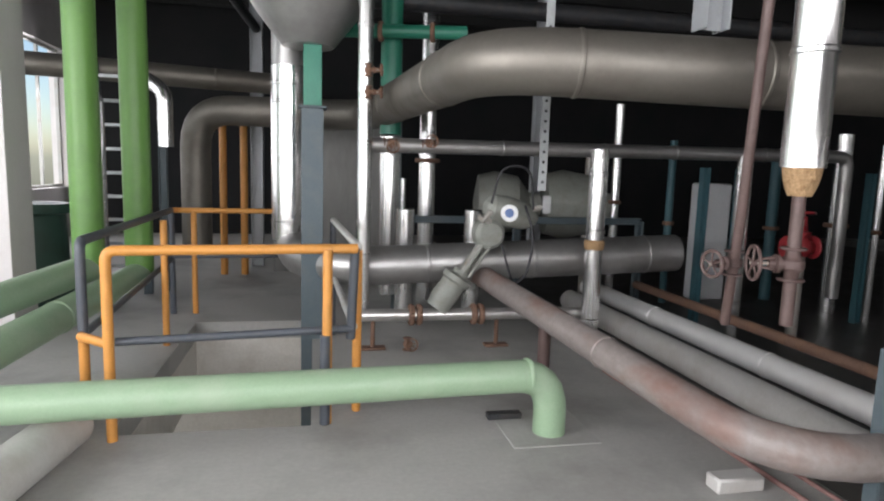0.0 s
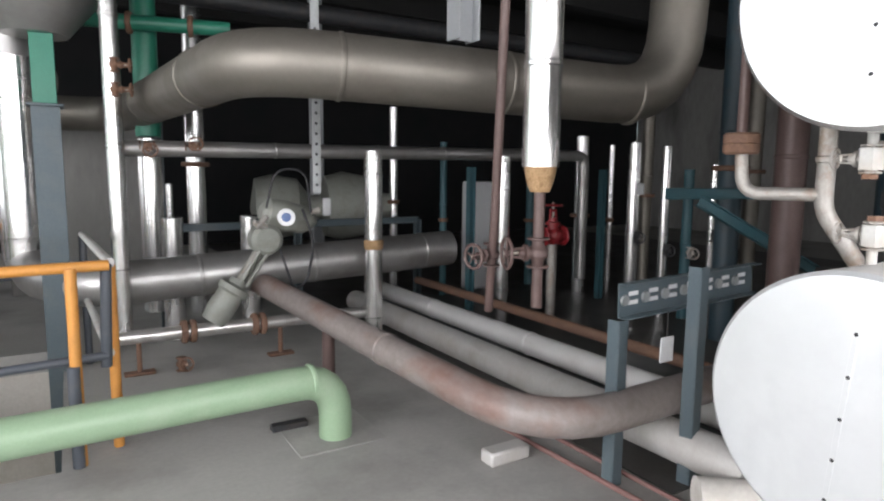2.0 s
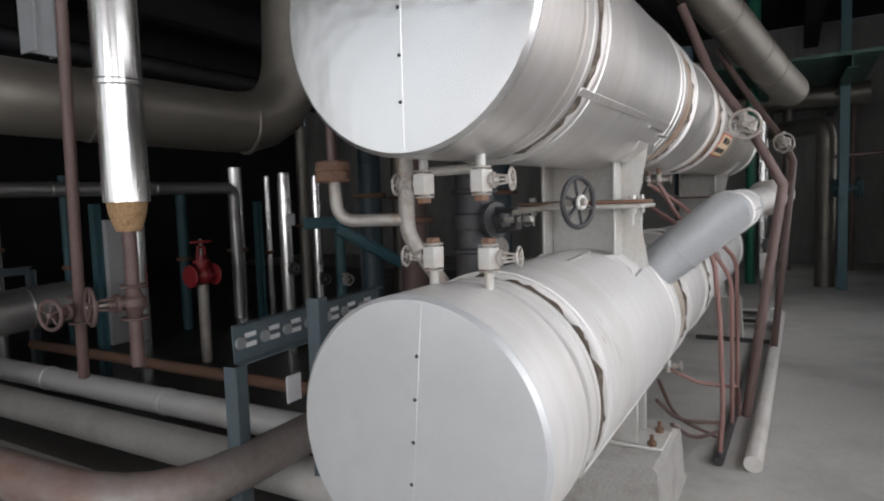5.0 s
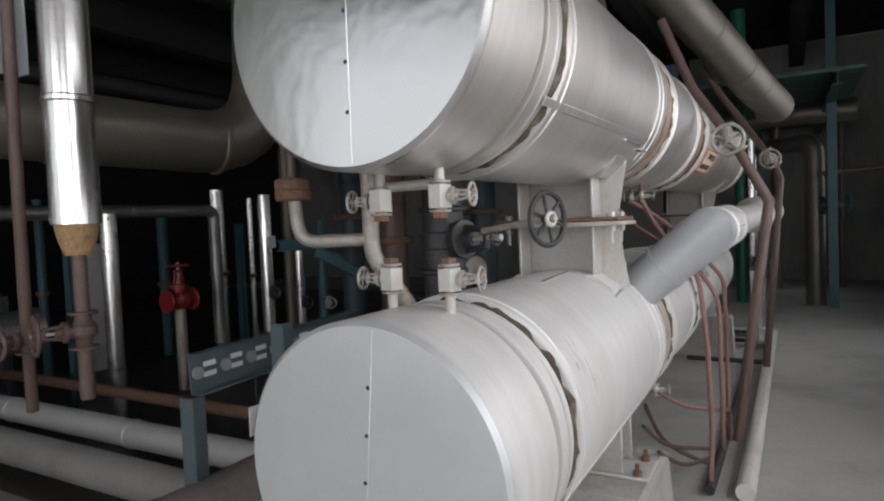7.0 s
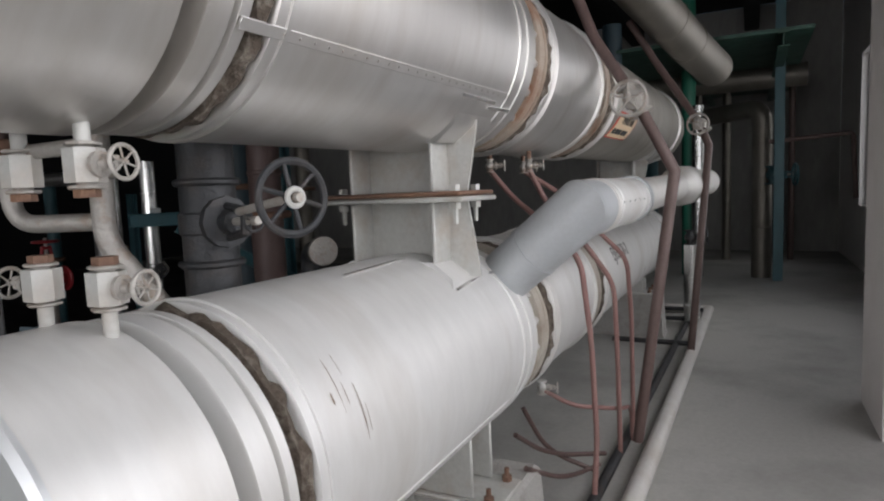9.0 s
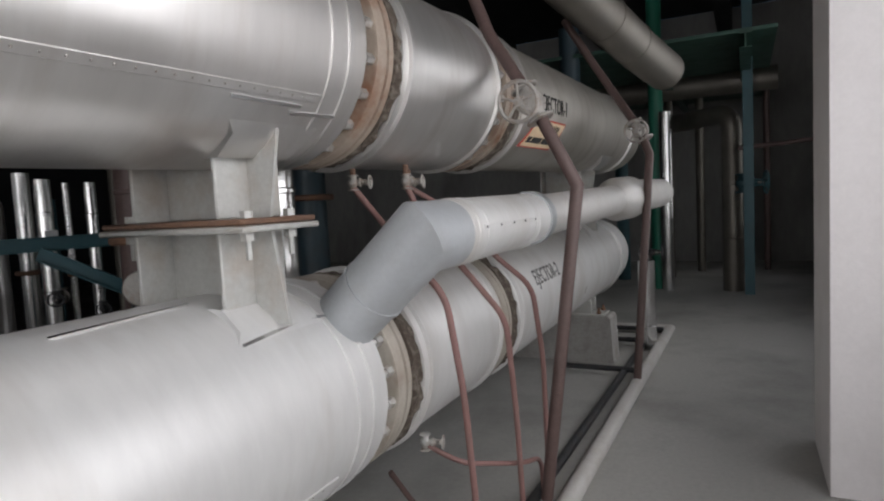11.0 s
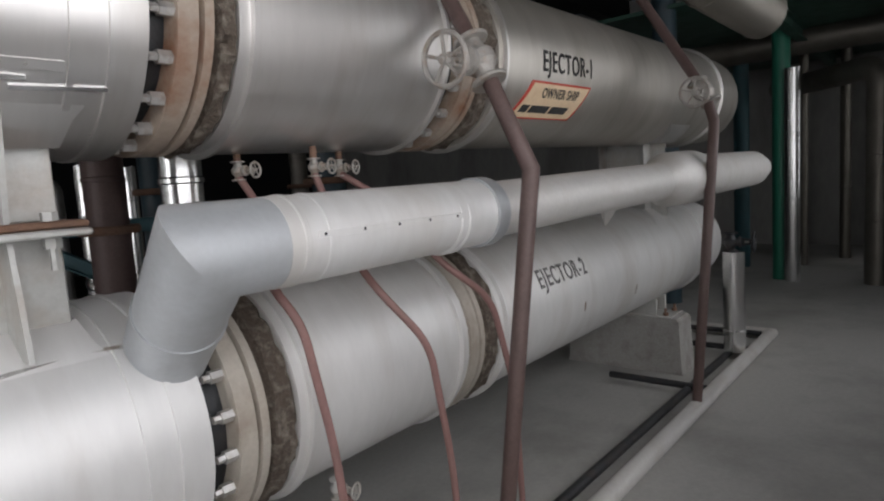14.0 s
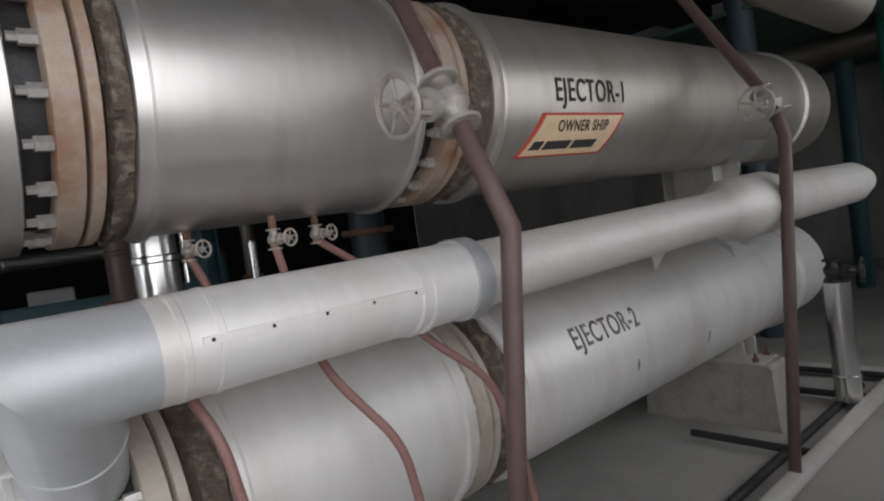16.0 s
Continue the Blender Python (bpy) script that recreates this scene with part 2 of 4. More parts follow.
def ibeam(bm, a, b, w, h, t=0.012, side=None):
    """An H-section between two points; side: the way of its flanges' width."""
    a, b = Vector(a), Vector(b)
    d = b - a
    s = Vector(side).normalized() if side else basis(d)[0]
    u = s.cross(d).normalized()
    rot = Matrix((s, u, d.normalized())).transposed().to_4x4()
    m = Matrix.Translation(a) @ rot
    L = d.length
    box(bm, (-w / 2, h / 2 - t, 0), (w / 2, h / 2, L), 0.002, m)
    box(bm, (-w / 2, -h / 2, 0), (w / 2, -h / 2 + t, L), 0.002, m)
    box(bm, (-t / 2, -h / 2 + t, 0), (t / 2, h / 2 - t, L), 0, m)


def angle_bar(bm, a, b, w, t=0.007, side=(1, 0, 0)):
    a, b = Vector(a), Vector(b)
    d = b - a
    s = (Vector(side) - d * Vector(side).dot(d) / d.length_squared).normalized()
    u = d.cross(s).normalized()
    m = Matrix.Translation(a) @ Matrix((s, u, d.normalized())).transposed().to_4x4()
    box(bm, (0, 0, 0), (w, t, d.length), 0.0015, m)
    box(bm, (0, t, 0), (t, w, d.length), 0.0015, m)


AT = {}


def mesh_of(name, bm, mat, origin):
    bmesh.ops.translate(bm, vec=-origin, verts=bm.verts)
    bmesh.ops.recalc_face_normals(bm, faces=bm.faces)
    me = bpy.data.meshes.new(name)
    bm.to_mesh(me)
    bm.free()
    me.materials.append(mat)
    if hasattr(me, "set_sharp_from_angle"):
        me.set_sharp_from_angle(angle=radians(38))
    return me


def thing(name, at, label, category, group="", kind=""):
    ob = new(name)
    ob.empty_display_size = 0.1
    ob.location = at
    AT[ob.name] = Vector(at)
    return tagged(ob, label, category, group, kind)


def part(name, bm, mat, parent, label=""):
    """One mesh, given in world places, under a thing or a part."""
    ob = new(name, mesh_of(name, bm, mat, AT[parent.name]))
    ob.parent = parent
    AT[ob.name] = AT[parent.name]
    return tagged(ob, label)


def solo(name, bm, mat, label, category, at=None, group="", kind=""):
    """A thing that is a single mesh."""
    o = Vector(at) if at else Vector(sum((v.co for v in bm.verts), Vector()) / max(1, len(bm.verts)))
    ob = new(name, mesh_of(name, bm, mat, o))
    ob.location = o
    AT[ob.name] = o
    return tagged(ob, label, category, group, kind)


def B():
    return bmesh.new()


def made(fn, *a, **k):
    bm = bmesh.new()
    fn(bm, *a, **k)
    return bm


def pipe_thing(name, pts, r, mat, label, bend=0.0, bands=(), band_mat=None, n=20, flanges=(), category="pipe", group=""):
    """A pipe run: body, raised cladding laps at fractions of its length and flanges at points."""
    ob = thing(name, pts[0], label, category, group)
    part("body", made(tube, pts, r, bend, n), mat, ob)
    P = [Vector(p) for p in pts]
    for k, f in bands:
        a, b = P[k], P[k + 1]
        d = (b - a).normalized()
        c = a.lerp(b, f)
        part("lap", made(lathe, c - d * 0.014, d, [(0, r), (0.006, r + 0.006), (0.022, r + 0.006), (0.028, r)], n), band_mat or mat, ob)
    for c, d, R in flanges:
        c, d = Vector(c), Vector(d).normalized()
        part("flange", made(cyl, c - d * 0.022, c + d * 0.022, R, n), band_mat or RUST, ob)
    return ob


def handwheel(name, c, axis, R, mat, parent, spokes=5, label=""):
    bm = B()
    c, axis = Vector(c), Vector(axis).normalized()
    s, u = basis(axis)
    torus(bm, c, axis, R, 0.11 * R if R > 0.06 else 0.14 * R)
    for k in range(spokes):
        d = math.cos(2 * math.pi * k / spokes + 0.3) * s + math.sin(2 * math.pi * k / spokes + 0.3) * u
        cyl(bm, c + d * 0.1 * R, c + d * 0.97 * R, 0.07 * R, 8)
    cyl(bm, c - axis * 0.16 * R, c + axis * 0.16 * R, 0.22 * R, 12)
    return part(name, bm, mat, parent, label)


def valve(name, c, run, stem, size, mat, label, wheel_mat=None, wheel=1.5, spokes=5, group=""):
    """A flanged gate valve: body, two flanges, bonnet, yoke, stem and hand wheel. run: the pipe's way; stem: the wheel's way."""
    c, run, stem = Vector(c), Vector(run).normalized(), Vector(stem).normalized()
    ob = thing(name, c, label, "valve", group)
    s = size
    part("body", made(lathe, c - run * 1.3 * s, run, [(0, 0.55 * s), (0.6 * s, 0.6 * s), (1.0 * s, 0.95 * s), (1.6 * s, 0.95 * s), (2.0 * s, 0.6 * s), (2.6 * s, 0.55 * s)], 14), mat, ob)
    for e in (-1.3, 1.3):
        bm = B()
        cyl(bm, c + run * (e - 0.12) * s, c + run * (e + 0.12) * s, 1.05 * s, 8 if s < 0.04 else 16)
        part("flange", bm, mat, ob)
    part("bonnet", made(lathe, c + stem * 0.6 * s, stem, [(0, 0.6 * s), (0.5 * s, 0.5 * s), (0.5 * s, 0.8 * s), (0.8 * s, 0.8 * s), (0.85 * s, 0.4 * s), (1.3 * s, 0.35 * s)], 12), mat, ob)
    bm = B()
    for e in (-1, 1):
        q = run * 0.3 * s * e
        cyl(bm, c + stem * 1.4 * s + q * 1.6, c + stem * 2.7 * s + q, 0.13 * s, 8)
    cyl(bm, c + stem * 2.6 * s - run * 0.4 * s, c + stem * 2.6 * s + run * 0.4 * s, 0.16 * s, 8)
    part("yoke", bm, mat, ob)
    part("stem", made(cyl, c + stem * 1.5 * s, c + stem * 3.4 * s, 0.13 * s, 8), IRON, ob)
    handwheel("hand_wheel", c + stem * 3.1 * s, stem, wheel * s, wheel_mat or mat, ob, spokes)
    return ob


# ---------------------------------------------------------------- structure
def wall(name, lo, hi, mat, label, category="wall"):
    bm = B()
    box(bm, lo, hi, 0.004)
    return solo(name, bm, mat, label, category, kind="structure")


HX0, HX1, HY0, HY1 = -0.85, 0.16, 3.36, 5.70
X0, X1, YR, YB, TOP = -4.2, 15.0, -1.75, 13.0, 4.7
bm = B()
for lo, hi in (((X0, YR, -0.16), (X1, HY0, 0)), ((X0, HY1, -0.16), (X1, YB, 0)), ((X0, HY0, -0.16), (HX0, HY1, 0)), ((HX1, HY0, -0.16), (X1, HY1, 0))):
    box(bm, lo, hi, 0)
solo("floor", bm, CONCRETE, "dusty grey concrete upper floor with a square hatch", "floor", (0, 0, 0), kind="structure")
# Added dark sheet: the gloom of the machine bay is put into its colour.
BAY_GLOOM = material("darkened_bay_concrete", (0.055, 0.052, 0.048), 0.45, 0, (0.10, 0.095, 0.088), 0.7, 1.3, 0.15, 30, vary=0.15, rough_vary=0.25)
solo("floor_machine_bay", made(box, (2.50, 1.75, 0.0), (X1 - 3.2, YB, 0.006), 0.002), BAY_GLOOM, "dark sheet added over the machine bay floor for its gloom", "floor", kind="structure")
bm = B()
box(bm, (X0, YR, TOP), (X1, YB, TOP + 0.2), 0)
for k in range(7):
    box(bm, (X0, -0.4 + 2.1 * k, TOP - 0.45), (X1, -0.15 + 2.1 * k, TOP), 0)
solo("ceiling", bm, CEILING_GLOOM, "concrete ceiling with deep beams, coloured near black for its shade", "ceiling", (0, 0, TOP), kind="structure")
wall("floor_below", (-3, 1, -3.2), (3, 7.5, -3.1), CONCRETE, "dim concrete floor of the storey below the hatch", "floor")
for nm, lo, hi in (("wall_shaft_far", (-1.2, HY1, -1.35), (0.8, HY1 + 0.15, -0.16)), ("wall_shaft_side", (HX0 - 0.15, HY0, -0.6), (HX0, HY1, -0.16)),
                   ("wall_shaft_side_far", (HX1, HY0, -0.6), (HX1 + 0.15, HY1, -0.16))):
    wall(nm, lo, hi, BEIGE, "beige plastered side of the floor hatch")
wall("wall_below", (-3, 7.4, -3.1), (3, 7.5, -0.17), DARK_WALL, "wall of the storey below, coloured near black for its gloom")
wall("wall_end", (X1, YR, 0), (X1 + 0.25, YB, TOP), GREY_WALL, "stained grey plaster end wall")
wall("wall_back", (X0, YB, 0), (X1, YB + 0.25, TOP), DARK_WALL, "rear wall coloured near black for the unlit hall depth")


def window(name, axis, at, a0, a1, z0, z1, panes):
    """A steel window in a wall: frame, mullions, sill and panes, with the day beyond."""
    ob = thing(name, (at, a0, z0) if axis == "x" else (a0, at, z0), "steel framed window with bright daylight beyond", "window", kind="structure")

    def P(a, d, z):
        return (at + d, a, z) if axis == "x" else (a, at + d, z)
    bm = B()
    t = 0.05
    for lo, hi in (((a0, z0), (a1, z0 + t)), ((a0, z1 - t), (a1, z1)), ((a0, z0 + t), (a0 + t, z1 - t)), ((a1 - t, z0 + t), (a1, z1 - t))):
        box(bm, P(lo[0], -0.03, lo[1]), P(hi[0], 0.03, hi[1]), 0.004)
    part("window_frame", bm, STEEL_WHITE, ob)
    for k in range(1, panes):
        c = a0 + (a1 - a0) * k / panes
        part("mullion", made(box, P(c - 0.018, -0.025, z0 + t), P(c + 0.018, 0.025, z1 - t), 0.003), STEEL_WHITE, ob)
    return ob


# right-hand wall of the aisle: piers with window bays between
bm = B()
box(bm, (X0, YR - 0.25, 0), (X1, YR, 0.95), 0)
box(bm, (X0, YR - 0.25, 3.2), (X1, YR, TOP), 0)
BAYS = [(-3.6, -0.9), (0.1, 4.9), (6.2, 9.3), (11.6, 12.7)]
edges = [X0] + [e for bay in BAYS for e in bay] + [X1]
for k in range(0, len(edges), 2):
    box(bm, (edges[k], YR - 0.25, 0.95), (edges[k + 1], YR, 3.2), 0)
solo("wall_aisle", bm, PLASTER, "whitewashed wall with window bays beside the aisle", "wall", (0, YR, 0), kind="structure")
for k, (a, b) in enumerate(BAYS):
    window("window_%d" % (k + 1), "y", YR - 0.12, a, b, 0.95, 3.2, 4)
wall("pier_aisle", (5.27, YR, 0), (5.95, -0.905, TOP), PLASTER, "whitewashed concrete pier standing out from the wall", "pier")
bm = B()
box(bm, (X0 - 0.25, YR, 0), (X0, YB, 0.9), 0)
box(bm, (X0 - 0.25, YR, 3.3), (X0, 3.4, TOP), 0)
box(bm, (X0 - 0.25, 8.4, 3.3), (X0, YB, TOP), 0)
box(bm, (X0 - 0.25, 3.4, 4.3), (X0, 8.4, TOP), 0)
for lo, hi in ((YR, -1.2), (2.6, 3.4), (8.4, 10.8), (12.4, YB)):
    box(bm, (X0 - 0.25, lo, 0.9), (X0, hi, 3.3), 0)
solo("wall_side", bm, PLASTER, "whitewashed side wall with windows", "wall", (X0, 0, 0), kind="structure")
window("window_5", "x", X0 - 0.12, -1.2, 2.6, 0.9, 3.3, 4)
window("window_7", "x", X0 - 0.12, 3.4, 8.4, 0.9, 4.3, 5)
window("window_6", "x", X0 - 0.12, 10.8, 12.4, 0.9, 3.3, 2)
solo("backdrop", made(box, (X0 - 3, -6, -1), (X0 - 2.9, 13, 6), 0), day, "bright hazy daylight outside the side windows", "backdrop", kind="structure")
solo("backdrop", made(box, (-6, YR - 3.0, -1), (16, YR - 2.9, 6), 0), day, "bright hazy daylight outside the aisle windows", "backdrop", kind="structure")
for a, b, p in ((-3.6, -0.9, 95), (0.1, 4.9, 132), (6.2, 9.3, 46), (11.6, 12.7, 6)):
    window_light("window_daylight", ((a + b) / 2, YR - 0.3, 2.08), ((a + b) / 2, 4, 1.2), b - a, 2.2, p)
window_light("window_daylight", (X0 - 0.3, 0.7, 2.1), (2, 0.9, 1.0), 3.8, 2.4, 225)
window_light("window_daylight", (X0 - 0.3, 11.6, 2.1), (-1, 6.0, 0.5), 1.6, 2.0, 50)
wall("pier_side", (-2.45, 5.2, 0), (-2.05, 5.6, TOP), PLASTER, "whitewashed concrete column near the window", "pier")

# ---------------------------------------------------------------- the two ejector vessels
AY, ZU, ZL, R = 0.848, 1.905, 0.803, 0.377
XH, XE = 1.935, 8.55


def ejector(name, z, body_mat, head_mat, label, text_label):
    ob = thing(name, (XH, AY, z - R), label, "vessel", "ejector vessels")
    c = V(0, AY, z)
    lean = 5 if z < 1.3 else 1
    cream = CREAM if z < 1.3 else RUST_CREAM

    def shell(nm, x0, x1, r, mat, lb="", e=0.008):
        return part(nm, made(lathe, c + V(x0, 0, 0), (1, 0, 0), [(0, r - e), (0.004, r), (x1 - x0 - 0.004, r), (x1 - x0, r - e)], 72), mat, ob, lb)

    h = part("end_cap", made(lathe, c + V(XH, 0, 0), (1, 0, 0), [(0, R - 0.012), (0.010, R), (0.02, R)], 72), head_mat, ob, "flat sheet aluminium end cap")
    bm = B()
    box(bm, (XH - 0.0016, -0.007, -R + 0.02), (XH + 0.001, 0.007, R - 0.02), 0.0005, Matrix.Translation(V(0, AY, z)) @ Matrix.Rotation(radians(lean), 4, "X"))
    part("seam", bm, head_mat, h)
    for k in range(5):
        zr = -0.24 + 0.115 * k
        part("rivet", made(lathe, V(XH - 0.001, AY - zr * math.sin(radians(lean)), z + zr), (-1, 0, 0), [(0, 0.006), (0.002, 0.005), (0.003, 0.002)], 8), CAST, h)
    sh = 0.05 if z < 1.3 else 0.0
    shell("front_shell", XH + 0.015, 2.225, R, body_mat)
    shell("middle_shell", 2.42, 3.755 + sh, R, body_mat)
    shell("throat_shell", 3.98 + 1.9 * sh, 4.83 + 1.5 * sh, R - 0.010, body_mat)
    tail_mat = ALU_TAIL if z > 1.3 else body_mat
    shell("tail_shell", 5.13, XE - 0.47, R - 0.014, tail_mat)
    shell("end_shell", XE - 0.40, XE, R - 0.026, tail_mat)
    shell("inner_core", 2.10, XE - 0.06, R - 0.07, CAST, "dark core between the cladding sections")
    for x in (2.445, 3.58 + sh, 3.66 + sh, 4.015 + 1.9 * sh, 4.79 + sh, 5.16, XE - 0.52):
        part("lap", made(lathe, c + V(x, 0, 0), (1, 0, 0), [(0, R - 0.02), (0.006, R + 0.005), (0.02, R + 0.005), (0.026, R - 0.02)], 72), body_mat, ob)

    def joint(x, w0, w1, bolts, steel=None):
        """A flange pair with bolts, and torn mineral wool beside it."""
        for k, (a, b) in enumerate(((x, x + 0.058), (x + 0.068, x + 0.098))):
            part("flange", made(lathe, c + V(a, 0, 0), (1, 0, 0), [(0, R - 0.012), (0.003, R - 0.006), (b - a - 0.003, R - 0.006), (b - a, R - 0.012)], 72), steel or cream, ob, "flange ring streaked with rust")
        bw = B()
        s, u = V(0, 1, 0), V(0, 0, 1)
        prev = None
        rows = 7
        for i in range(rows):
            xx = w0 + (w1 - w0) * i / (rows - 1)
            cur = []
            for j in range(96):
                a = 2 * math.pi * j / 96
                rr = R - 0.022 + 0.020 * noise.noise(V(xx * 30, math.cos(a) * 9, math.sin(a) * 9 + z)) + (0.01 if 0 < i < rows - 1 else -0.02)
                cur.append(bw.verts.new(c + V(xx, 0, 0) + rr * (math.cos(a) * s + math.sin(a) * u)))
            if prev:
                bridge(bw, prev, cur)
            prev = cur
        part("mineral_wool", bw, WOOL, ob, "torn charred mineral wool")
        for k in range(bolts):
            a = 2 * math.pi * (k + 0.5) / bolts
            d = V(0, math.cos(a), math.sin(a))
            part("bolt", made(lathe, c + d * (R - 0.030) + V(x - 0.055, 0, 0), (1, 0, 0), [(0, 0.011), (0.02, 0.011), (0.02, 0.018), (0.055, 0.018)], 6, smooth=False), BOLT, ob)
    joint(2.270, 2.380, 2.422, 0, body_mat)
    joint(3.818 + 1.2 * sh, 3.925 + 1.2 * sh, 3.985 + 1.9 * sh, 20)
    joint(4.91, 5.02, 5.13, 20)
    for k in range(24):
        part("rivet", made(lathe, c + V(2.45 + 0.046 * k, -R * math.cos(radians(-32)), R * math.sin(radians(-32))), (0, -1, -0.62), [(0, 0.006), (0.003, 0.005), (0.005, 0.002)], 6), IRON, ob)
    part("seam", made(box, (2.34, -0.004, -0.012), (3.58, 0.002, 0.012), 0.001, Matrix.Translation(c + V(0, -R * math.cos(radians(32)), -R * math.sin(radians(32)))) @ Matrix.Rotation(radians(32), 4, "X")), body_mat, ob)
    return ob


def streaks(parent, zc, rows):
    """Short scorch marks running round a vessel's side."""
    for x, a0, a1, w in rows:
        b2 = B()
        k = 7
        lo, hi = [], []
        for i in range(k):
            a = radians(a0 + (a1 - a0) * i / (k - 1))
            ww = w * (0.25 + math.sin(math.pi * (i + 0.4) / k)) * (0.7 + 0.5 * noise.noise(V(x * 40, i * 1.7, 2)))
            for lst, sx in ((lo, -1), (hi, 1)):
                lst.append(b2.verts.new((x + sx * ww, AY - (R + 0.0025) * math.cos(a), zc + (R + 0.0025) * math.sin(a))))
        for i in range(k - 1):
            b2.faces.new((lo[i], hi[i], hi[i + 1], lo[i + 1]))
        part("scorch_mark", b2, BROWN_STAIN, parent)


EJ1 = ejector("upper_ejector", ZU, ALU, ALU_HEAD, "long horizontal vessel clad in bright aluminium sheet, rusty flanges", "")
EJ2 = ejector("lower_ejector", ZL, SILVER_PAINT, ALU_HEAD_MATT, "long horizontal vessel clad in dusty silver painted sheet", "")


streaks(EJ2, ZL, [(2.545, 20, 40, 0.0012), (2.565, 22, 30, 0.0012), (2.60, 8, 28, 0.0018), (2.615, 10, 20, 0.0014), (2.58, 32, 40, 0.001), (2.52, 24, 28, 0.003), (5.9, -12, -4, 0.012), (6.6, -18, -8, 0.01)])


def weld_strip(parent, zc, mat, x0, a0, x1, a1, w=0.005):
    """A thin proud joint of folded sheet running over a vessel's side."""
    b2 = B()
    rows = []
    for i in range(7):
        f = i / 6
        x, a = x0 + (x1 - x0) * f, radians(a0 + (a1 - a0) * f)
        rows.append([b2.verts.new((x, AY - r * math.cos(a + d), zc + r * math.sin(a + d))) for r, d in ((R - 0.002, -w / R), (R + 0.005, -w / R), (R + 0.005, w / R), (R - 0.002, w / R))])
    for p, q in zip(rows, rows[1:]):
        bridge(b2, p, q, False)
    b2.faces.new(rows[0])
    b2.faces.new(rows[-1][::-1])
    part("sheet_joint", b2, mat, parent)


for row in ((2.92, 76, 3.31, 80), (3.30, 45.5, 3.56, 49.5), (3.56, 49.5, 3.71, 47)):
    weld_strip(EJ2, ZL, ALU_BRIGHT, *row)
for row in ((3.26, -36, 3.51, -36.5), (3.48, -40, 3.67, -39)):
    weld_strip(EJ1, ZU, ALU_BRIGHT, *row)


def lettering(text, x, z0, ang, size, mat, parent, r, zc, stretch=1.0):
    """Stencilled letters wrapped on a vessel's side, ang degrees above its middle."""
    cu = bpy.data.curves.new("lettering", "FONT")
    cu.body, cu.size, cu.extrude, cu.offset = text, size, 0.0006, 0.0015
    cu.space_character = 1.12
    tmp = bpy.data.objects.new("tmp", cu)
    scene.collection.objects.link(tmp)
    dg = bpy.context.evaluated_depsgraph_get()
    me = bpy.data.meshes.new_from_object(tmp.evaluated_get(dg))
    bpy.data.objects.remove(tmp)
    b2 = B()
    b2.from_mesh(me)
    bmesh.ops.subdivide_edges(b2, edges=[e for e in b2.edges if e.calc_length() > 0.03], cuts=2)
    for v in b2.verts:
        a = radians(ang) + v.co.y / r
        rr = r + 0.003 + v.co.z
        v.co = V(x + v.co.x * stretch, AY - rr * math.cos(a), zc + rr * math.sin(a))
    return part("lettering", b2, mat, parent, "black stencilled words")


lettering("EJECTOR-1", 5.465, 0, -9, 0.125, INK, EJ1, R - 0.014, ZU, 0.72)
lettering("EJECTOR-2", 5.50, 0, 17, 0.13, INK_FADED, EJ2, R - 0.014, ZL, 0.72)


def curved_panel(x0, x1, a0, a1, r, zc, skew=0.0, t=0.002):
    b2 = B()
    rows = []
    for i in range(9):
        a = radians(a0 + (a1 - a0) * i / 8)
        sh = skew * i / 8
        rows.append([b2.verts.new((xx + sh, AY - rr * math.cos(a), zc + rr * math.sin(a))) for xx, rr in ((x0, r), (x0, r + t), (x1, r + t), (x1, r))])
    for p, q in zip(rows, rows[1:]):
        bridge(b2, p, q)
    b2.faces.new(rows[0])
    b2.faces.new(rows[-1][::-1])
    return b2


rs = R - 0.014
sg = thing("sign", (5.3, AY - rs, ZU - 0.2), "small cream hand painted sign with red border on vessel", "sign")
part("border", curved_panel(5.29, 5.83, -44, -16, rs, ZU, 0.105, 0.003), SIGN_RED, sg)
part("panel", curved_panel(5.312, 5.815, -42.5, -17.5, rs, ZU, 0.10, 0.005), SIGN_CREAM, sg)
lettering("OWNER SHIP", 5.49, 0, -27, 0.062, INK, sg, rs + 0.003, ZU, 0.82)
for a, b in ((5.35, 5.41), (5.425, 5.58), (5.60, 5.75)):
    part("writing_bar", curved_panel(a, b, -38.5, -33, rs + 0.004, ZU, 0.02, 0.003), INK, sg, "row of illegible black writing")
# the upper vessel climbs very slightly towards its tail
lean_m = Matrix.Translation(V(XH, AY, ZU)) @ Matrix.Rotation(-0.022, 4, "Z") @ Matrix.Rotation(-0.012, 4, "Y") @ Matrix.Translation(V(-XH, -AY, -ZU))
for o in (EJ1, sg):
    o.matrix_world = lean_m @ Matrix.Translation(o.location)


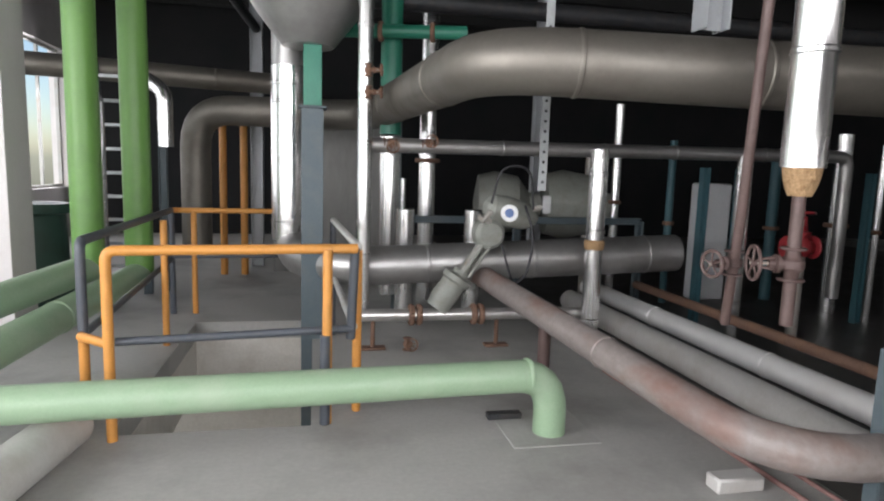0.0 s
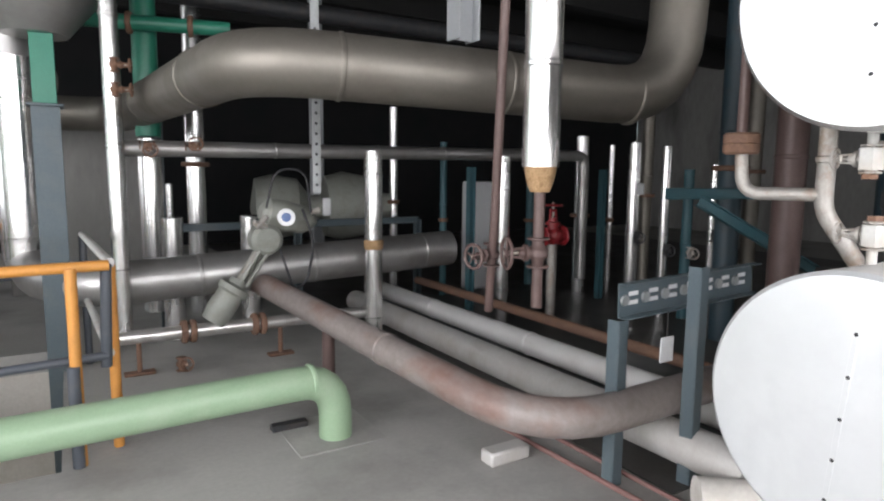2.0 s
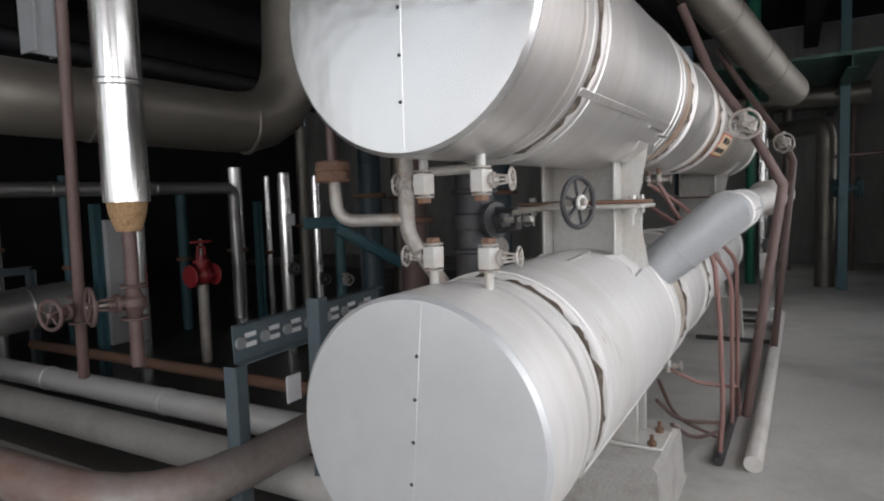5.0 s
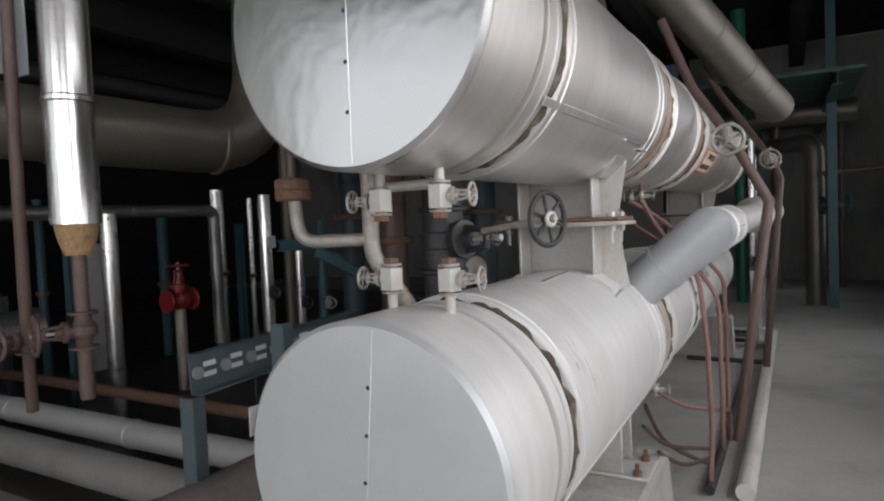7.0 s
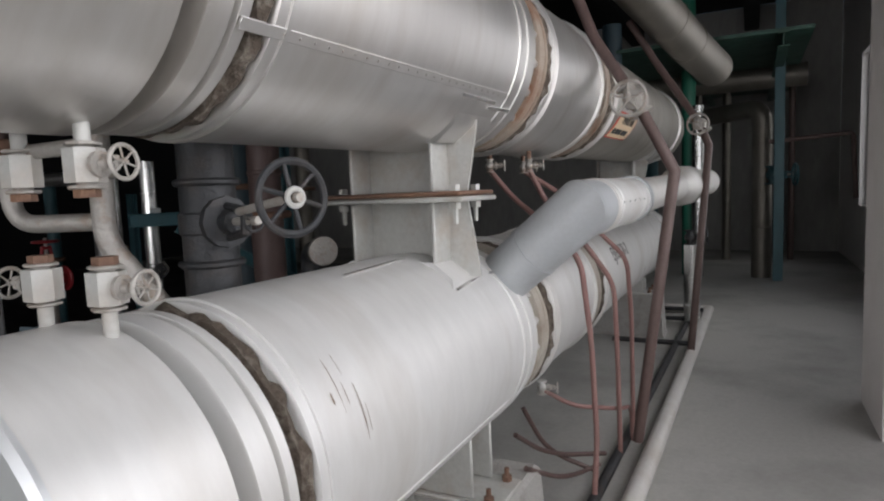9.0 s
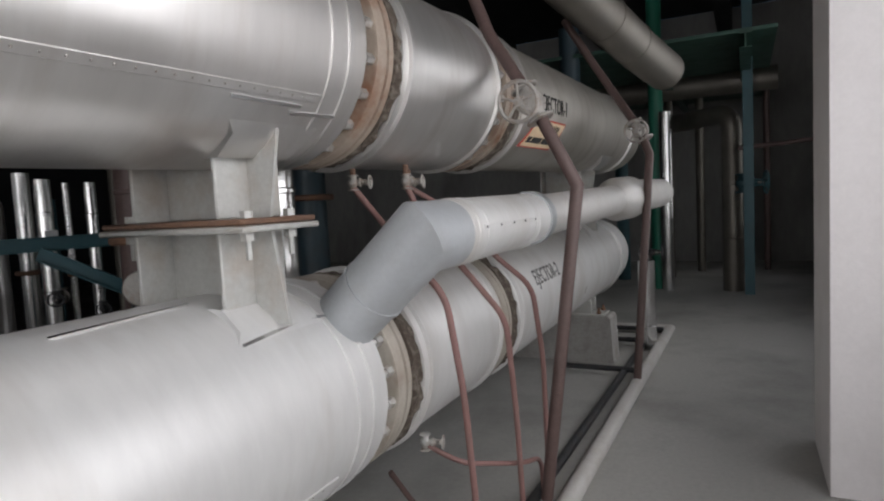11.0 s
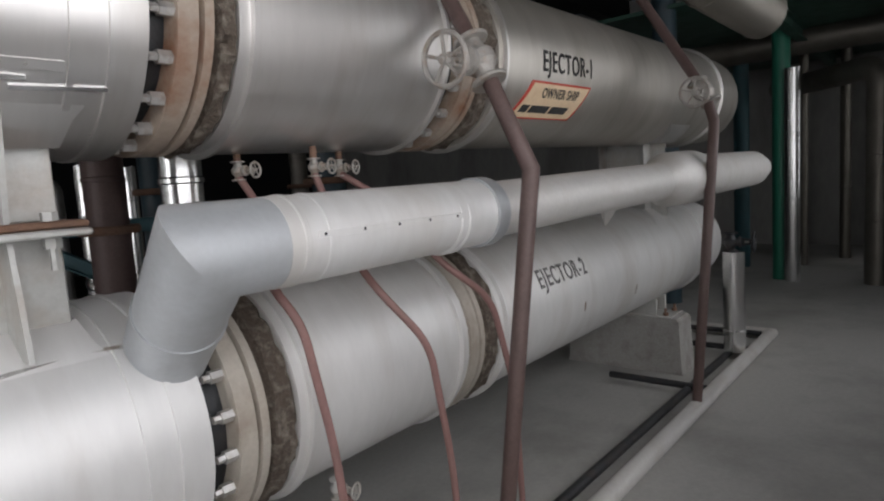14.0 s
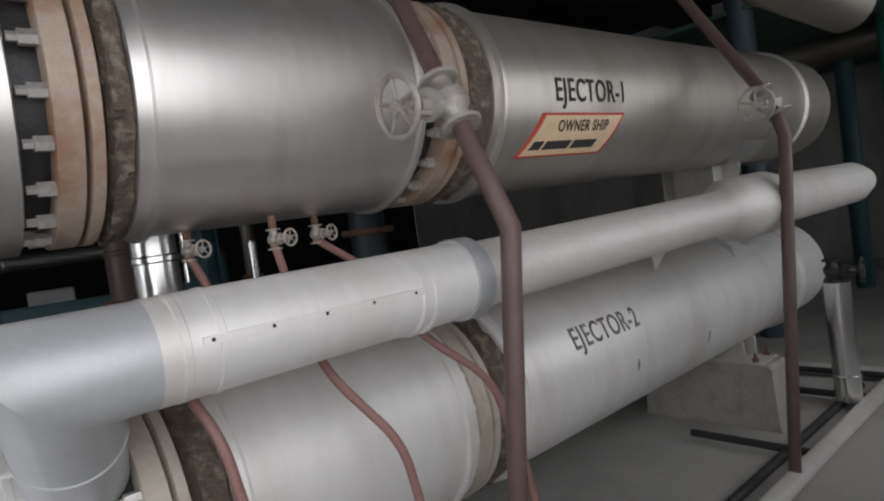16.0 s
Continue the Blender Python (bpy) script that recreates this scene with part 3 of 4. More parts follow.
# saddle columns between and below the vessels, on concrete plinths
def saddle(x):
    """An H column in two lengths with a rib on its face, and a pair of bolted plates between."""
    ob = thing("vessel_support", (x, AY, 1.0), "off-white steel saddle with rusty bolted plates between vessels", "support", "vessel supports")
    for za, zb in ((1.10, 1.365), (1.401, 1.64)):
        part("front_flange", made(box, (x - 0.125, 0.672, za), (x + 0.125, 0.686, zb)), STEEL_WHITE, ob)
        part("back_flange", made(box, (x - 0.125, 1.00, za), (x + 0.125, 1.014, zb)), STEEL_WHITE, ob)
        part("web_plate", made(box, (x - 0.006, 0.686, za), (x + 0.006, 1.00, zb)), STEEL_WHITE, ob)
        rb = B()
        up = zb > 1.5
        y_lo, y_hi = (0.600, 0.556) if up else (0.558, 0.600)
        v = [rb.verts.new((x + dx, y, z)) for dx in (-0.006, 0.006) for y, z in ((0.672, za), (y_lo, za), (y_hi, zb), (0.672, zb))]
        for f in ((0, 1, 2, 3), (7, 6, 5, 4), (0, 4, 5, 1), (1, 5, 6, 2), (2, 6, 7, 3), (3, 7, 4, 0)):
            rb.faces.new([v[k] for k in f])
        part("rib", rb, STEEL_WHITE, ob)
    part("bolted_plate", made(box, (x - 0.155, 0.555, 1.365), (x + 0.155, 1.13, 1.382)), STEEL_WHITE, ob)
    part("bolted_plate", made(box, (x - 0.150, 0.565, 1.384), (x + 0.152, 1.12, 1.401)), RUST, ob, "rusty upper plate")
    for dx in (-0.085, 0.085):
        for y in (0.61, 1.07):
            part("bolt", made(lathe, (x + dx, y, 1.29), (0, 0, 1), [(0, 0.009), (0.05, 0.009), (0.05, 0.02), (0.073, 0.02), (0.073, 0.009), (0.112, 0.009), (0.112, 0.018), (0.132, 0.018)], 6, smooth=False), STEEL_WHITE, ob)
    return ob


def collar(x, z, up, parent):
    """The folded cladding flare where a support enters a vessel."""
    b2 = B()
    rings = []
    for w, d, h in ((0.19, 0.275, 0.245), (0.145, 0.245, 0.303), (0.135, 0.17, 0.358)):
        rings.append([b2.verts.new((x + sx * w, AY + sy * d, z + up * h)) for sx, sy in ((-1, -1), (1, -1), (1, 1), (-1, 1))])
    bridge(b2, rings[0], rings[1], False)
    bridge(b2, rings[1], rings[2], False)
    part("cladding_flare", b2, ALU if z > 1.4 else SILVER_PAINT, parent)


for xs in (3.462, 7.42):
    saddle(xs)
    collar(xs, ZU, -1, EJ1)
    collar(xs, ZL, 1, EJ2)


def plinth(x, h, wx=0.28, wy=0.46):
    ob = thing("plinth", (x, AY, 0), "rough concrete plinth carrying a white steel foot", "plinth", "vessel plinths")
    b2 = B()
    lo = [(-wx, -wy), (wx, -wy), (wx, wy), (-wx, wy)]
    rings = [[b2.verts.new((x + a * s, AY + b * s, z)) for a, b in lo] for s, z in ((1.0, 0), (0.97, 0.02), (0.93, h - 0.02), (0.88, h))]
    for p, q in zip(rings, rings[1:]):
        bridge(b2, p, q, False)
    b2.faces.new(rings[-1])
    part("block", b2, PLINTH, ob)
    part("base_plate", made(box, (x - 0.12, AY - 0.36, h), (x + 0.12, AY + 0.36, h + 0.015)), STEEL_WHITE, ob)
    for d in (-0.09, 0.09):
        part("foot_plate", made(box, (x + d - 0.008, AY - 0.25, h + 0.015), (x + d + 0.008, AY + 0.25, 0.52)), STEEL_WHITE, ob)
    part("web_plate", made(box, (x - 0.082, AY - 0.01, h + 0.015), (x + 0.082, AY + 0.01, 0.40)), STEEL_WHITE, ob)
    for d in (-0.09, 0.09):
        part("anchor_bolt", made(lathe, (x + d, AY - 0.31, h + 0.015), (0, 0, 1), [(0, 0.02), (0.02, 0.02), (0.02, 0.01), (0.05, 0.01)], 6, smooth=False), RUST, ob)


plinth(3.50, 0.28, 0.33, 0.40)
plinth(7.36, 0.39, 0.14, 0.44)

# silver side pipe on the lower vessel with its mitred elbow
ob = thing("bypass_pipe", (3.5, 0.45, 1.0), "silver painted side pipe with a mitred grey elbow on the vessel", "pipe")
part("elbow", made(sweep, [(3.775, 0.62, 1.03), (3.715, 0.268, 1.316), (3.87, 0.268, 1.317)], 0.107, 32), GREY_SHEET, ob, "plain grey sheet elbow")
part("lap", made(sweep, [(3.7495, 0.470, 1.152), (3.7470, 0.455, 1.164)], 0.111, 32), GREY_SHEET, ob)
part("front_run", made(sweep, [(3.866, 0.268, 1.317), (4.70, 0.268, 1.325)], 0.1085, 32), SILVER_PAINT, ob)
part("step_lap", made(sweep, [(4.68, 0.268, 1.325), (4.74, 0.267, 1.326)], 0.117, 32), GREY_SHEET, ob)
part("rear_run", made(sweep, [(4.73, 0.267, 1.326), (6.6, 0.20, 1.375)], 0.097, 32), SILVER_DUST, ob)
part("end_bulb", made(lathe, (6.25, 0.205, 1.37), (1, -0.07, 0.016), [(0, 0.09), (0.10, 0.145), (0.42, 0.150), (0.46, 0.125), (1.2, 0.122), (1.55, 0.120), (1.72, 0.085), (1.78, 0.02)], 28), SILVER_DUST, ob)
for x in (3.90, 3.97, 4.48, 4.52):
    part("lap", made(lathe, (x, 0.268, 1.318), (1, 0, 0.009), [(0, 0.106), (0.005, 0.111), (0.018, 0.111), (0.023, 0.106)], 32), SILVER_PAINT, ob)
part("seam", made(box, (3.94, 0.1575, 1.322), (4.49, 0.164, 1.339), 0.001), SILVER_PAINT, ob)
for k in range(5):
    part("rivet", made(lathe, (3.96 + 0.125 * k, 0.1580, 1.331), (0, -1, 0), [(0, 0.005), (0.003, 0.003)], 6), CAST, ob)
part("bracket", made(lathe, (5.97, 0.36, 1.26), (0, 0.2, -1), [(0, 0.05), (0.10, 0.005)], 4, smooth=False), SILVER_DUST, ob)

# valve trim under and between the vessels
for x, y, zc, side, up in ((2.184, 0.943, 1.468, 1, -1), (2.187, 0.757, 1.470, -1, -1), (2.189, 0.921, 1.254, 1, 1), (2.200, 0.746, 1.252, -1, 1)):
    pv = valve("drain_valve", (x, y, zc), (0, 0, 1), (0.12 * side * -1, side, 0.02), 0.029, IRON, "small weathered iron valve on a short nipple", wheel=1.0, spokes=6, group="vessel trim valves")
    part("nipple", made(cyl, (x, y, zc), (x, y, zc - up * 0.105), 0.014, 10), STEEL_WHITE, pv)
    part("hex_union", made(lathe, (x, y, zc - 0.03), (0, 0, 1), [(0, 0.034), (0.06, 0.034)], 6, smooth=False), STEEL_WHITE, pv)
    part("end_plug", made(lathe, (x, y, zc + up * 0.036), (0, 0, up), [(0, 0.022), (0.02, 0.022)], 6, smooth=False), RUST, pv)
pipe_thing("trim_riser", [(2.542, 1.24, 1.60), (2.542, 1.24, 1.30), (2.66, 1.12, 1.05)], 0.030, IRON, "pale weathered steel riser with an angled foot", 0.05, bands=[(0, 0.4)])
pipe_thing("trim_bridge", [(2.20, 0.95, 1.505), (2.19, 0.76, 1.505)], 0.014, IRON, "short pale pipe joining two small valves")
pipe_thing("blowdown_pipe", [(2.452, 1.507, 1.55), (2.462, 1.50, 1.356), (2.542, 1.24, 1.356)], 0.024, IRON, "weathered steel pipe with a rusty flange elbow", 0.07, flanges=[((2.45, 1.507, 1.560), (0, 0, 1), 0.065), ((2.45, 1.507, 1.525), (0, 0, 1), 0.065)], band_mat=RUST)
pipe_thing("blowdown_riser", [(2.45, 1.507, 1.56), (2.45, 1.507, 2.6)], 0.02, OXIDE, "thin rust brown vertical pipe")
v = valve("isolation_valve", (2.72, 1.05, 1.34), (0, 0, 1), (-0.36, -1, 0.03), 0.085, CAST, "large black cast iron valve with hub hand wheel", wheel=0.3, spokes=6)
handwheel("hand_wheel", (2.522, 0.584, 1.400), (-0.36, -1, 0), 0.078, CAST, v, 6)
part("spindle", made(cyl, (2.522, 0.584, 1.400), (2.63, 0.85, 1.37), 0.010, 10), IRON, v)
part("hub", made(torus, (2.518, 0.573, 1.400), (-0.36, -1, 0), 0.018, 0.007, 20, 8), STEEL_WHITE, v, "bright worn hub ring")
part("spindle_nut", made(cyl, (2.519, 0.576, 1.400), (2.512, 0.555, 1.400), 0.010, 10), IRON, v)
part("neck", made(cyl, (2.72, 1.05, 1.02), (2.72, 1.05, 1.62), 0.075, 20), CAST, v)
bc = thing("blind_flange", (3.636, 1.393, 1.163), "dull grey capped pipe end behind the vessel", "pipe cap")
part("cap", made(lathe, (3.636, 1.393, 1.163), (-0.6, -0.8, 0.05), [(0, 0.06), (0.03, 0.066), (0.04, 0.062), (0.042, 0.03), (0.044, 0.005)], 24), IRON, bc)
part("stub", made(tube, [(3.636, 1.393, 1.163), (3.756, 1.553, 1.153), (3.756, 1.553, 0.0)], 0.045, 0.08, 18), CAST, bc)

# inclined vent poles with valves, standing on the floor angle
for pts, c, run, size in (([(4.70, 0.235, 0.06), (4.71, 0.05, 1.455), (4.735, 0.24, 1.83), (4.80, 0.45, 2.16), (4.82, 0.62, 2.6)], (4.735, 0.24, 1.82), (0.02, 0.45, 0.9), 0.060),
                          ([(6.58, 0.13, 0.06), (6.54, 0.0, 1.665), (6.616, 0.07, 1.84), (6.70, 0.40, 2.36), (6.72, 0.6, 2.7)], (6.616, 0.07, 1.835), (0.1, 0.5, 0.8), 0.055)):
    ob = thing("vent_pole", pts[0], "dark brown vent pipe kinked over the vessel", "pipe", "vent pipes")
    part("upright", made(sweep, pts, 0.028, 14), OXIDE, ob)
    valve("vent_valve", c, run, (-1.0, 0.0, -0.08), size, IRON, "weathered iron valve with small hand wheel on vent pipe", wheel=1.35, group="vent valves")

# floor angle kerb with pipe
pipe_thing("floor_rail", [(4.0, 0.16, 0.045), (4.6, 0.15, 0.045), (8.45, 0.105, 0.045), (8.45, 0.9, 0.045)], 0.045, SILVER_DUST, "dusty grey pipe frame lying along the floor")
pipe_thing("floor_rail", [(4.0, 0.32, 0.03), (8.2, 0.26, 0.03)], 0.025, CAST, "dark thin pipe lying along the floor")
for x in (6.9, 7.9, 8.4):
    pipe_thing("floor_rail", [(x, 0.16, 0.05), (x, 0.8, 0.05)], 0.022, CAST, "dark cross pipe of the floor frame")

# copper-red impulse tubes over the lower vessel
for pts in ([(4.16, 0.80, 1.49), (4.18, 0.70, 1.36), (3.97, 0.42, 1.20), (4.01, 0.345, 1.09), (4.06, 0.32, 0.75), (4.10, 0.31, 0.30), (4.07, 0.32, 0.02)],
            [(4.37, 0.68, 1.49), (4.36, 0.58, 1.30), (4.33, 0.41, 1.14), (4.458, 0.30, 0.93), (4.53, 0.30, 0.52), (4.57, 0.30, 0.02)],
            [(4.57, 0.78, 1.49), (4.66, 0.60, 1.36), (4.66, 0.42, 1.17), (4.81, 0.30, 1.01), (4.93, 0.30, 0.65), (4.95, 0.30, 0.02)]):
    pipe_thing("impulse_tube", pts, 0.0125, PINK, "slim faded red tube dropping over the vessel", 0.08, n=10, group="impulse tubes")
pipe_thing("impulse_tube", [(4.30, 0.62, 0.42), (4.34, 0.48, 0.34), (4.60, 0.30, 0.26), (4.78, 0.28, 0.22), (4.80, 0.28, 0.02)], 0.011, PINK, "slim faded red tube bending to the floor", 0.08, n=10, group="impulse tubes")
for a, b in (((3.86, 0.6, 0.36), (4.40, 0.34, 0.10)), ((3.70, 0.5, 0.30), (4.35, 0.36, 0.06)), ((4.02, 0.62, 0.42), (4.30, 0.36, 0.05))):
    pipe_thing("impulse_tube", [a, ((a[0] + b[0]) / 2, a[1] - 0.06, (a[2] + b[2]) / 2 - 0.06), b], 0.011, OXIDE, "slim brown drain tube sagging to the floor", 0.2, n=10, group="drain tubes")
for x, y in ((4.16, 0.80), (4.37, 0.68), (4.57, 0.78)):
    w = valve("drain_cock", (x, y, 1.510), (0, 0, 1), (0.3, -1, 0), 0.022, IRON, "tiny rusty drain cock under the vessel", wheel=1.1, group="drain cocks")
    part("nipple", made(cyl, (x, y, 1.51), (x, y, 1.58), 0.012, 8), RUST, w)
w = valve("drain_cock", (4.30, 0.62, 0.43), (0, 0, 1), (0.3, -1, 0), 0.024, STEEL_WHITE, "tiny pale drain cock under the lower vessel", wheel=1.1, group="drain cocks")

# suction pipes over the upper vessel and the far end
pipe_thing("overhead_main", [(4.6, 0.95, 3.25), (6.2, 0.45, 2.79), (7.3, 0.18, 2.55), (7.86, 0.03, 2.44)], 0.165, ALU_DIM, "dull aluminium clad overhead pipe with capped end", 0.0, [(0, 0.9), (1, 0.5), (1, 0.9)])
pipe_thing("overhead_branch", [(4.4, 0.85, 2.2), (4.9, 1.1, 2.75), (5.1, 1.3, 3.6)], 0.13, ALU_DIM, "dull aluminium clad branch pipe", 0.0)
pipe_thing("jet_pipe", [(4.19, 1.22, 0.0), (4.19, 1.22, 3.0)], 0.075, ALU_BRIGHT, "bright aluminium clad vertical pipe between vessels", 0, [(0, 0.3), (0, 0.5)])
pipe_thing("stub_pipe", [(7.80, 0.22, 0.06), (7.80, 0.22, 0.80)], 0.075, ALU_BRIGHT, "bright aluminium capped stub standing on the floor frame", 0, [(0, 0.2)])
valve("end_valve", (7.80, 0.24, 0.87), (0, 0, 1), (0.1, -1, 0), 0.05, CAST, "black valve above the stub pipe", wheel=1.4)
pipe_thing("green_standpipe", [(11.4, 0.55, 0), (11.4, 0.55, 4.5)], 0.10, GREEN_SEA, "sea green painted vertical standpipe", 0)
pipe_thing("standpipe", [(11.3, 0.42, 0), (11.3, 0.42, 2.5)], 0.09, ALU_BRIGHT, "bright aluminium clad standpipe", 0, [(0, 0.4), (0, 0.7)])
pipe_thing("standpipe", [(11.3, -0.42, 0), (11.3, -0.42, 2.4), (12.6, 0.8, 2.4)], 0.13, ALU_DIM, "aluminium clad standpipe with elbow", 0.25, [(0, 0.3), (0, 0.6)])
bm = B()
ibeam(bm, (11.0, -0.62, 0), (11.0, -0.62, 4.5), 0.12, 0.12)
solo("steel_post", bm, TEAL, "slim dark teal steel post by the end wall", "post")
valve("gate_valve", (11.15, -0.55, 1.45), (0, 0, 1), (0.2, -1, 0), 0.09, TEAL, "dark teal gate valve on standpipe", wheel=1.6)
pipe_thing("wall_pipe", [(11.0, -0.5, 1.9), (11.0, -1.45, 1.95), (11.0, -1.5, 1.1)], 0.03, OXIDE, "thin rust brown pipe elbow near the wall", 0.05)
for x, y, r, m in ((12.6, 0.5, 0.06, ALU_DIM), (13.4, 0.1, 0.07, ALU_DIM), (12.3, 1.2, 0.1, TEAL), (9.6, 1.3, 0.12, BLUE_DARK), (13.6, -0.9, 0.05, OXIDE)):
    pipe_thing("standpipe", [(x, y, 0), (x, y, 3.4)], r, m, "vertical pipe standing before the end wall", 0, [(0, 0.3)])
pipe_thing("high_main", [(12.0, -1.0, 2.9), (12.0, 5.0, 2.9)], 0.17, ALU_DIM, "dull aluminium clad high pipe along the end wall", 0)

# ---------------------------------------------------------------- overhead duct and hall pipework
pipe_thing("duct", [(3.46, 2.58, 3.4), (3.40, 2.60, 1.88), (1.02, 3.14, 1.96), (0.73, 7.0, 1.97), (-1.16, 7.6, 2.0), (-1.16, 7.6, 0.35)], 0.165, ALU_DIM,
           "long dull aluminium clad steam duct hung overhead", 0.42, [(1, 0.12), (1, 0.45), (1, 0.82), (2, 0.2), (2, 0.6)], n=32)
ob = pipe_thing("hanging_pipe", [(2.11, 2.265, 1.455), (2.11, 2.265, 4.7)], 0.085, ALU_BRIGHT, "bright aluminium clad vertical pipe with torn lower end", 0, [(0, 0.14), (0, 0.3)], n=32)
b2 = B()
prev = None
for i in range(6):
    zz = 1.47 - 0.13 * i / 5
    cur = [b2.verts.new(V(2.11, 2.265, zz) + (0.074 - 0.03 * (i / 5) ** 2 + 0.012 * noise.noise(V(j, i * 2.0, 3))) * V(math.cos(j * math.pi / 12), math.sin(j * math.pi / 12), 0)) for j in range(24)]
    if prev:
        bridge(b2, prev, cur)
    else:
        b2.faces.new(cur)
    prev = cur
part("mineral_wool", b2, WOOL_TAN, ob, "frayed tan mineral wool")
part("bare_pipe", made(cyl, (2.11, 2.265, 1.40), (2.11, 2.265, 0.80), 0.026, 14), OXIDE, ob, "bare rust brown pipe end")
v = valve("line_valve", (2.11, 2.265, 1.06), (0, 0, 1), (-1, 0.3, 0), 0.05, OXIDE, "rust brown gate valve on the hanging pipe", wheel=1.4)
pipe_thing("thin_riser", [(2.09, 2.62, 0.72), (2.03, 2.50, 1.2), (1.94, 2.28, 3.2)], 0.022, OXIDE, "thin rust brown riser in front of the duct")
valve("line_valve", (2.06, 2.56, 1.02), (0, 0, 1), (-1, -0.2, 0), 0.042, OXIDE, "rust brown gate valve on the thin riser", wheel=1.4)

pipe_thing("header_pipe", [(0.55, 4.95, 1.58), (5.05, 5.0, 1.64), (5.05, 5.0, 0.30)], 0.058, ALU_MID, "aluminium clad header pipe crossing the hall", 0.1, [(0, 0.25), (0, 0.45), (0, 0.6), (0, 0.8)])
pipe_thing("drop_pipe", [(2.36, 4.60, 1.60), (2.36, 4.60, 0.0)], 0.07, ALU_BRIGHT, "bright aluminium clad drop leg", 0, [(0, 0.12), (0, 0.4), (0, 0.85)])
solo("wool_patch", made(lathe, (2.36, 4.60, 0.80), (0, 0, 1), [(0, 0.06), (0.02, 0.078), (0.08, 0.082), (0.1, 0.06)], 16), WOOL_TAN, "torn rusty insulation patch round the drop leg", "insulation")
pipe_thing("drop_pipe", [(3.80, 4.78, 1.60), (3.80, 4.78, 0.0)], 0.065, ALU_BRIGHT, "bright aluminium clad drop leg", 0, [(0, 0.2), (0, 0.8)])
pipe_thing("low_main", [(-0.04, 5.75, 3.4), (-0.04, 5.75, 0.60), (0.35, 5.05, 0.60), (3.3, 4.95, 0.74)], 0.16, ALU_MID, "dented aluminium clad low main pipe", 0.3, [(2, 0.25), (2, 0.55), (2, 0.9)], n=28)
pipe_thing("vertical_main", [(-0.04, 5.74, 0.75), (-0.04, 5.74, 2.25)], 0.163, ALU_BRIGHT, "bright aluminium clad vertical main", 0, [(0, 0.1), (0, 0.8), (0, 0.9)], n=28)
solo("overhead_tank", made(lathe, (0.12, 5.2, 2.33), (0, 0, 1), [(0, 0.20), (0.25, 0.40), (0.5, 0.55), (2.2, 0.6)], 40), ALU_MID, "grey conical underside of an overhead tank", "tank")
ob = thing("steel_column", (0.09, 5.25, -1.2), "blue-grey steel H column rising through the hatch", "column")
bm = B()
ibeam(bm, (0.155, 5.16, -1.3), (0.155, 5.16, 1.85), 0.17, 0.17, side=(1, 0, 0))
part("shaft", bm, BLUE, ob)
bm = B()
ibeam(bm, (0.155, 5.16, 1.87), (0.155, 5.16, 2.4), 0.14, 0.16, side=(1, 0, 0))
part("upper_shaft", bm, GREEN_SEA, ob, "green upper length")
part("cap_plate", made(box, (0.045, 5.05, 1.85), (0.265, 5.27, 1.87)), BLUE, ob)
pipe_thing("white_riser", [(0.545, 4.85, 0.30), (0.545, 4.85, 4.6)], 0.058, ALU_BRIGHT, "bright dented aluminium clad riser", 0, [(0, 0.1), (0, 0.3), (0, 0.5)])
for z in (2.02, 1.86):
    valve("root_valve", (0.56, 4.78, z + 0.1), (0, 0, 1), (1, -0.3, 0), 0.032, RUST, "small rusty root valve on the riser", wheel=1.3)
for x in (0.75, 1.05):
    valve("root_valve", (x, 4.92, 1.60), (1, 0, 0), (0.1, -1, 0.2 if x > 1 else -0.3), 0.036, RUST, "small rusty root valve on the header", wheel=1.3)
pipe_thing("green_riser", [(0.87, 5.95, 1.72), (0.87, 5.95, 4.6)], 0.10, GREEN_SEA, "sea green vertical pipe", 0)
pipe_thing("clad_riser", [(0.87, 5.95, 0.2), (0.87, 5.95, 1.70)], 0.095, ALU_BRIGHT, "bright aluminium clad riser", 0, [(0, 0.3), (0, 0.95)])
pipe_thing("green_branch", [(0.30, 5.9, 2.62), (1.5, 5.6, 2.62)], 0.06, GREEN_SEA, "sea green branch pipe", 0, flanges=[((0.75, 5.8, 2.62), (1, -0.25, 0), 0.09), ((1.2, 5.68, 2.62), (1, -0.25, 0), 0.09)])

# motor operated angle valve with its small line
ob = thing("motor_valve", (1.2, 4.75, 0.2), "olive-grey motor operated valve with blue-white dial", "valve")
d = (V(1.75, 4.75, 1.25) - V(1.12, 4.75, 0.32)).normalized()
p0 = V(1.12, 4.75, 0.32)
part("body", made(lathe, p0, d, [(0, 0.09), (0.10, 0.105), (0.24, 0.10), (0.26, 0.12), (0.30, 0.12), (0.32, 0.07), (0.36, 0.06)], 20), OLIVE, ob)
bm = B()
for e in (-0.05, 0.05):
    q = V(0, e, 0)
    cyl(bm, p0 + d * 0.34 + q, p0 + d * 0.75 + q, 0.018, 8)
    cyl(bm, p0 + d * 0.34 + q + V(0.05, 0, -0.03), p0 + d * 0.75 + q + V(0.05, 0, -0.03), 0.014, 8)
part("yoke", bm, OLIVE, ob)
part("stem", made(cyl, p0 + d * 0.34, p0 + d * 0.8, 0.02, 10), IRON, ob)
part("gearbox", made(lathe, p0 + d * 0.72 - V(0, 0.08, 0), (0, 1, 0), [(0, 0.09), (0.03, 0.12), (0.16, 0.12), (0.2, 0.08)], 18), OLIVE, ob)
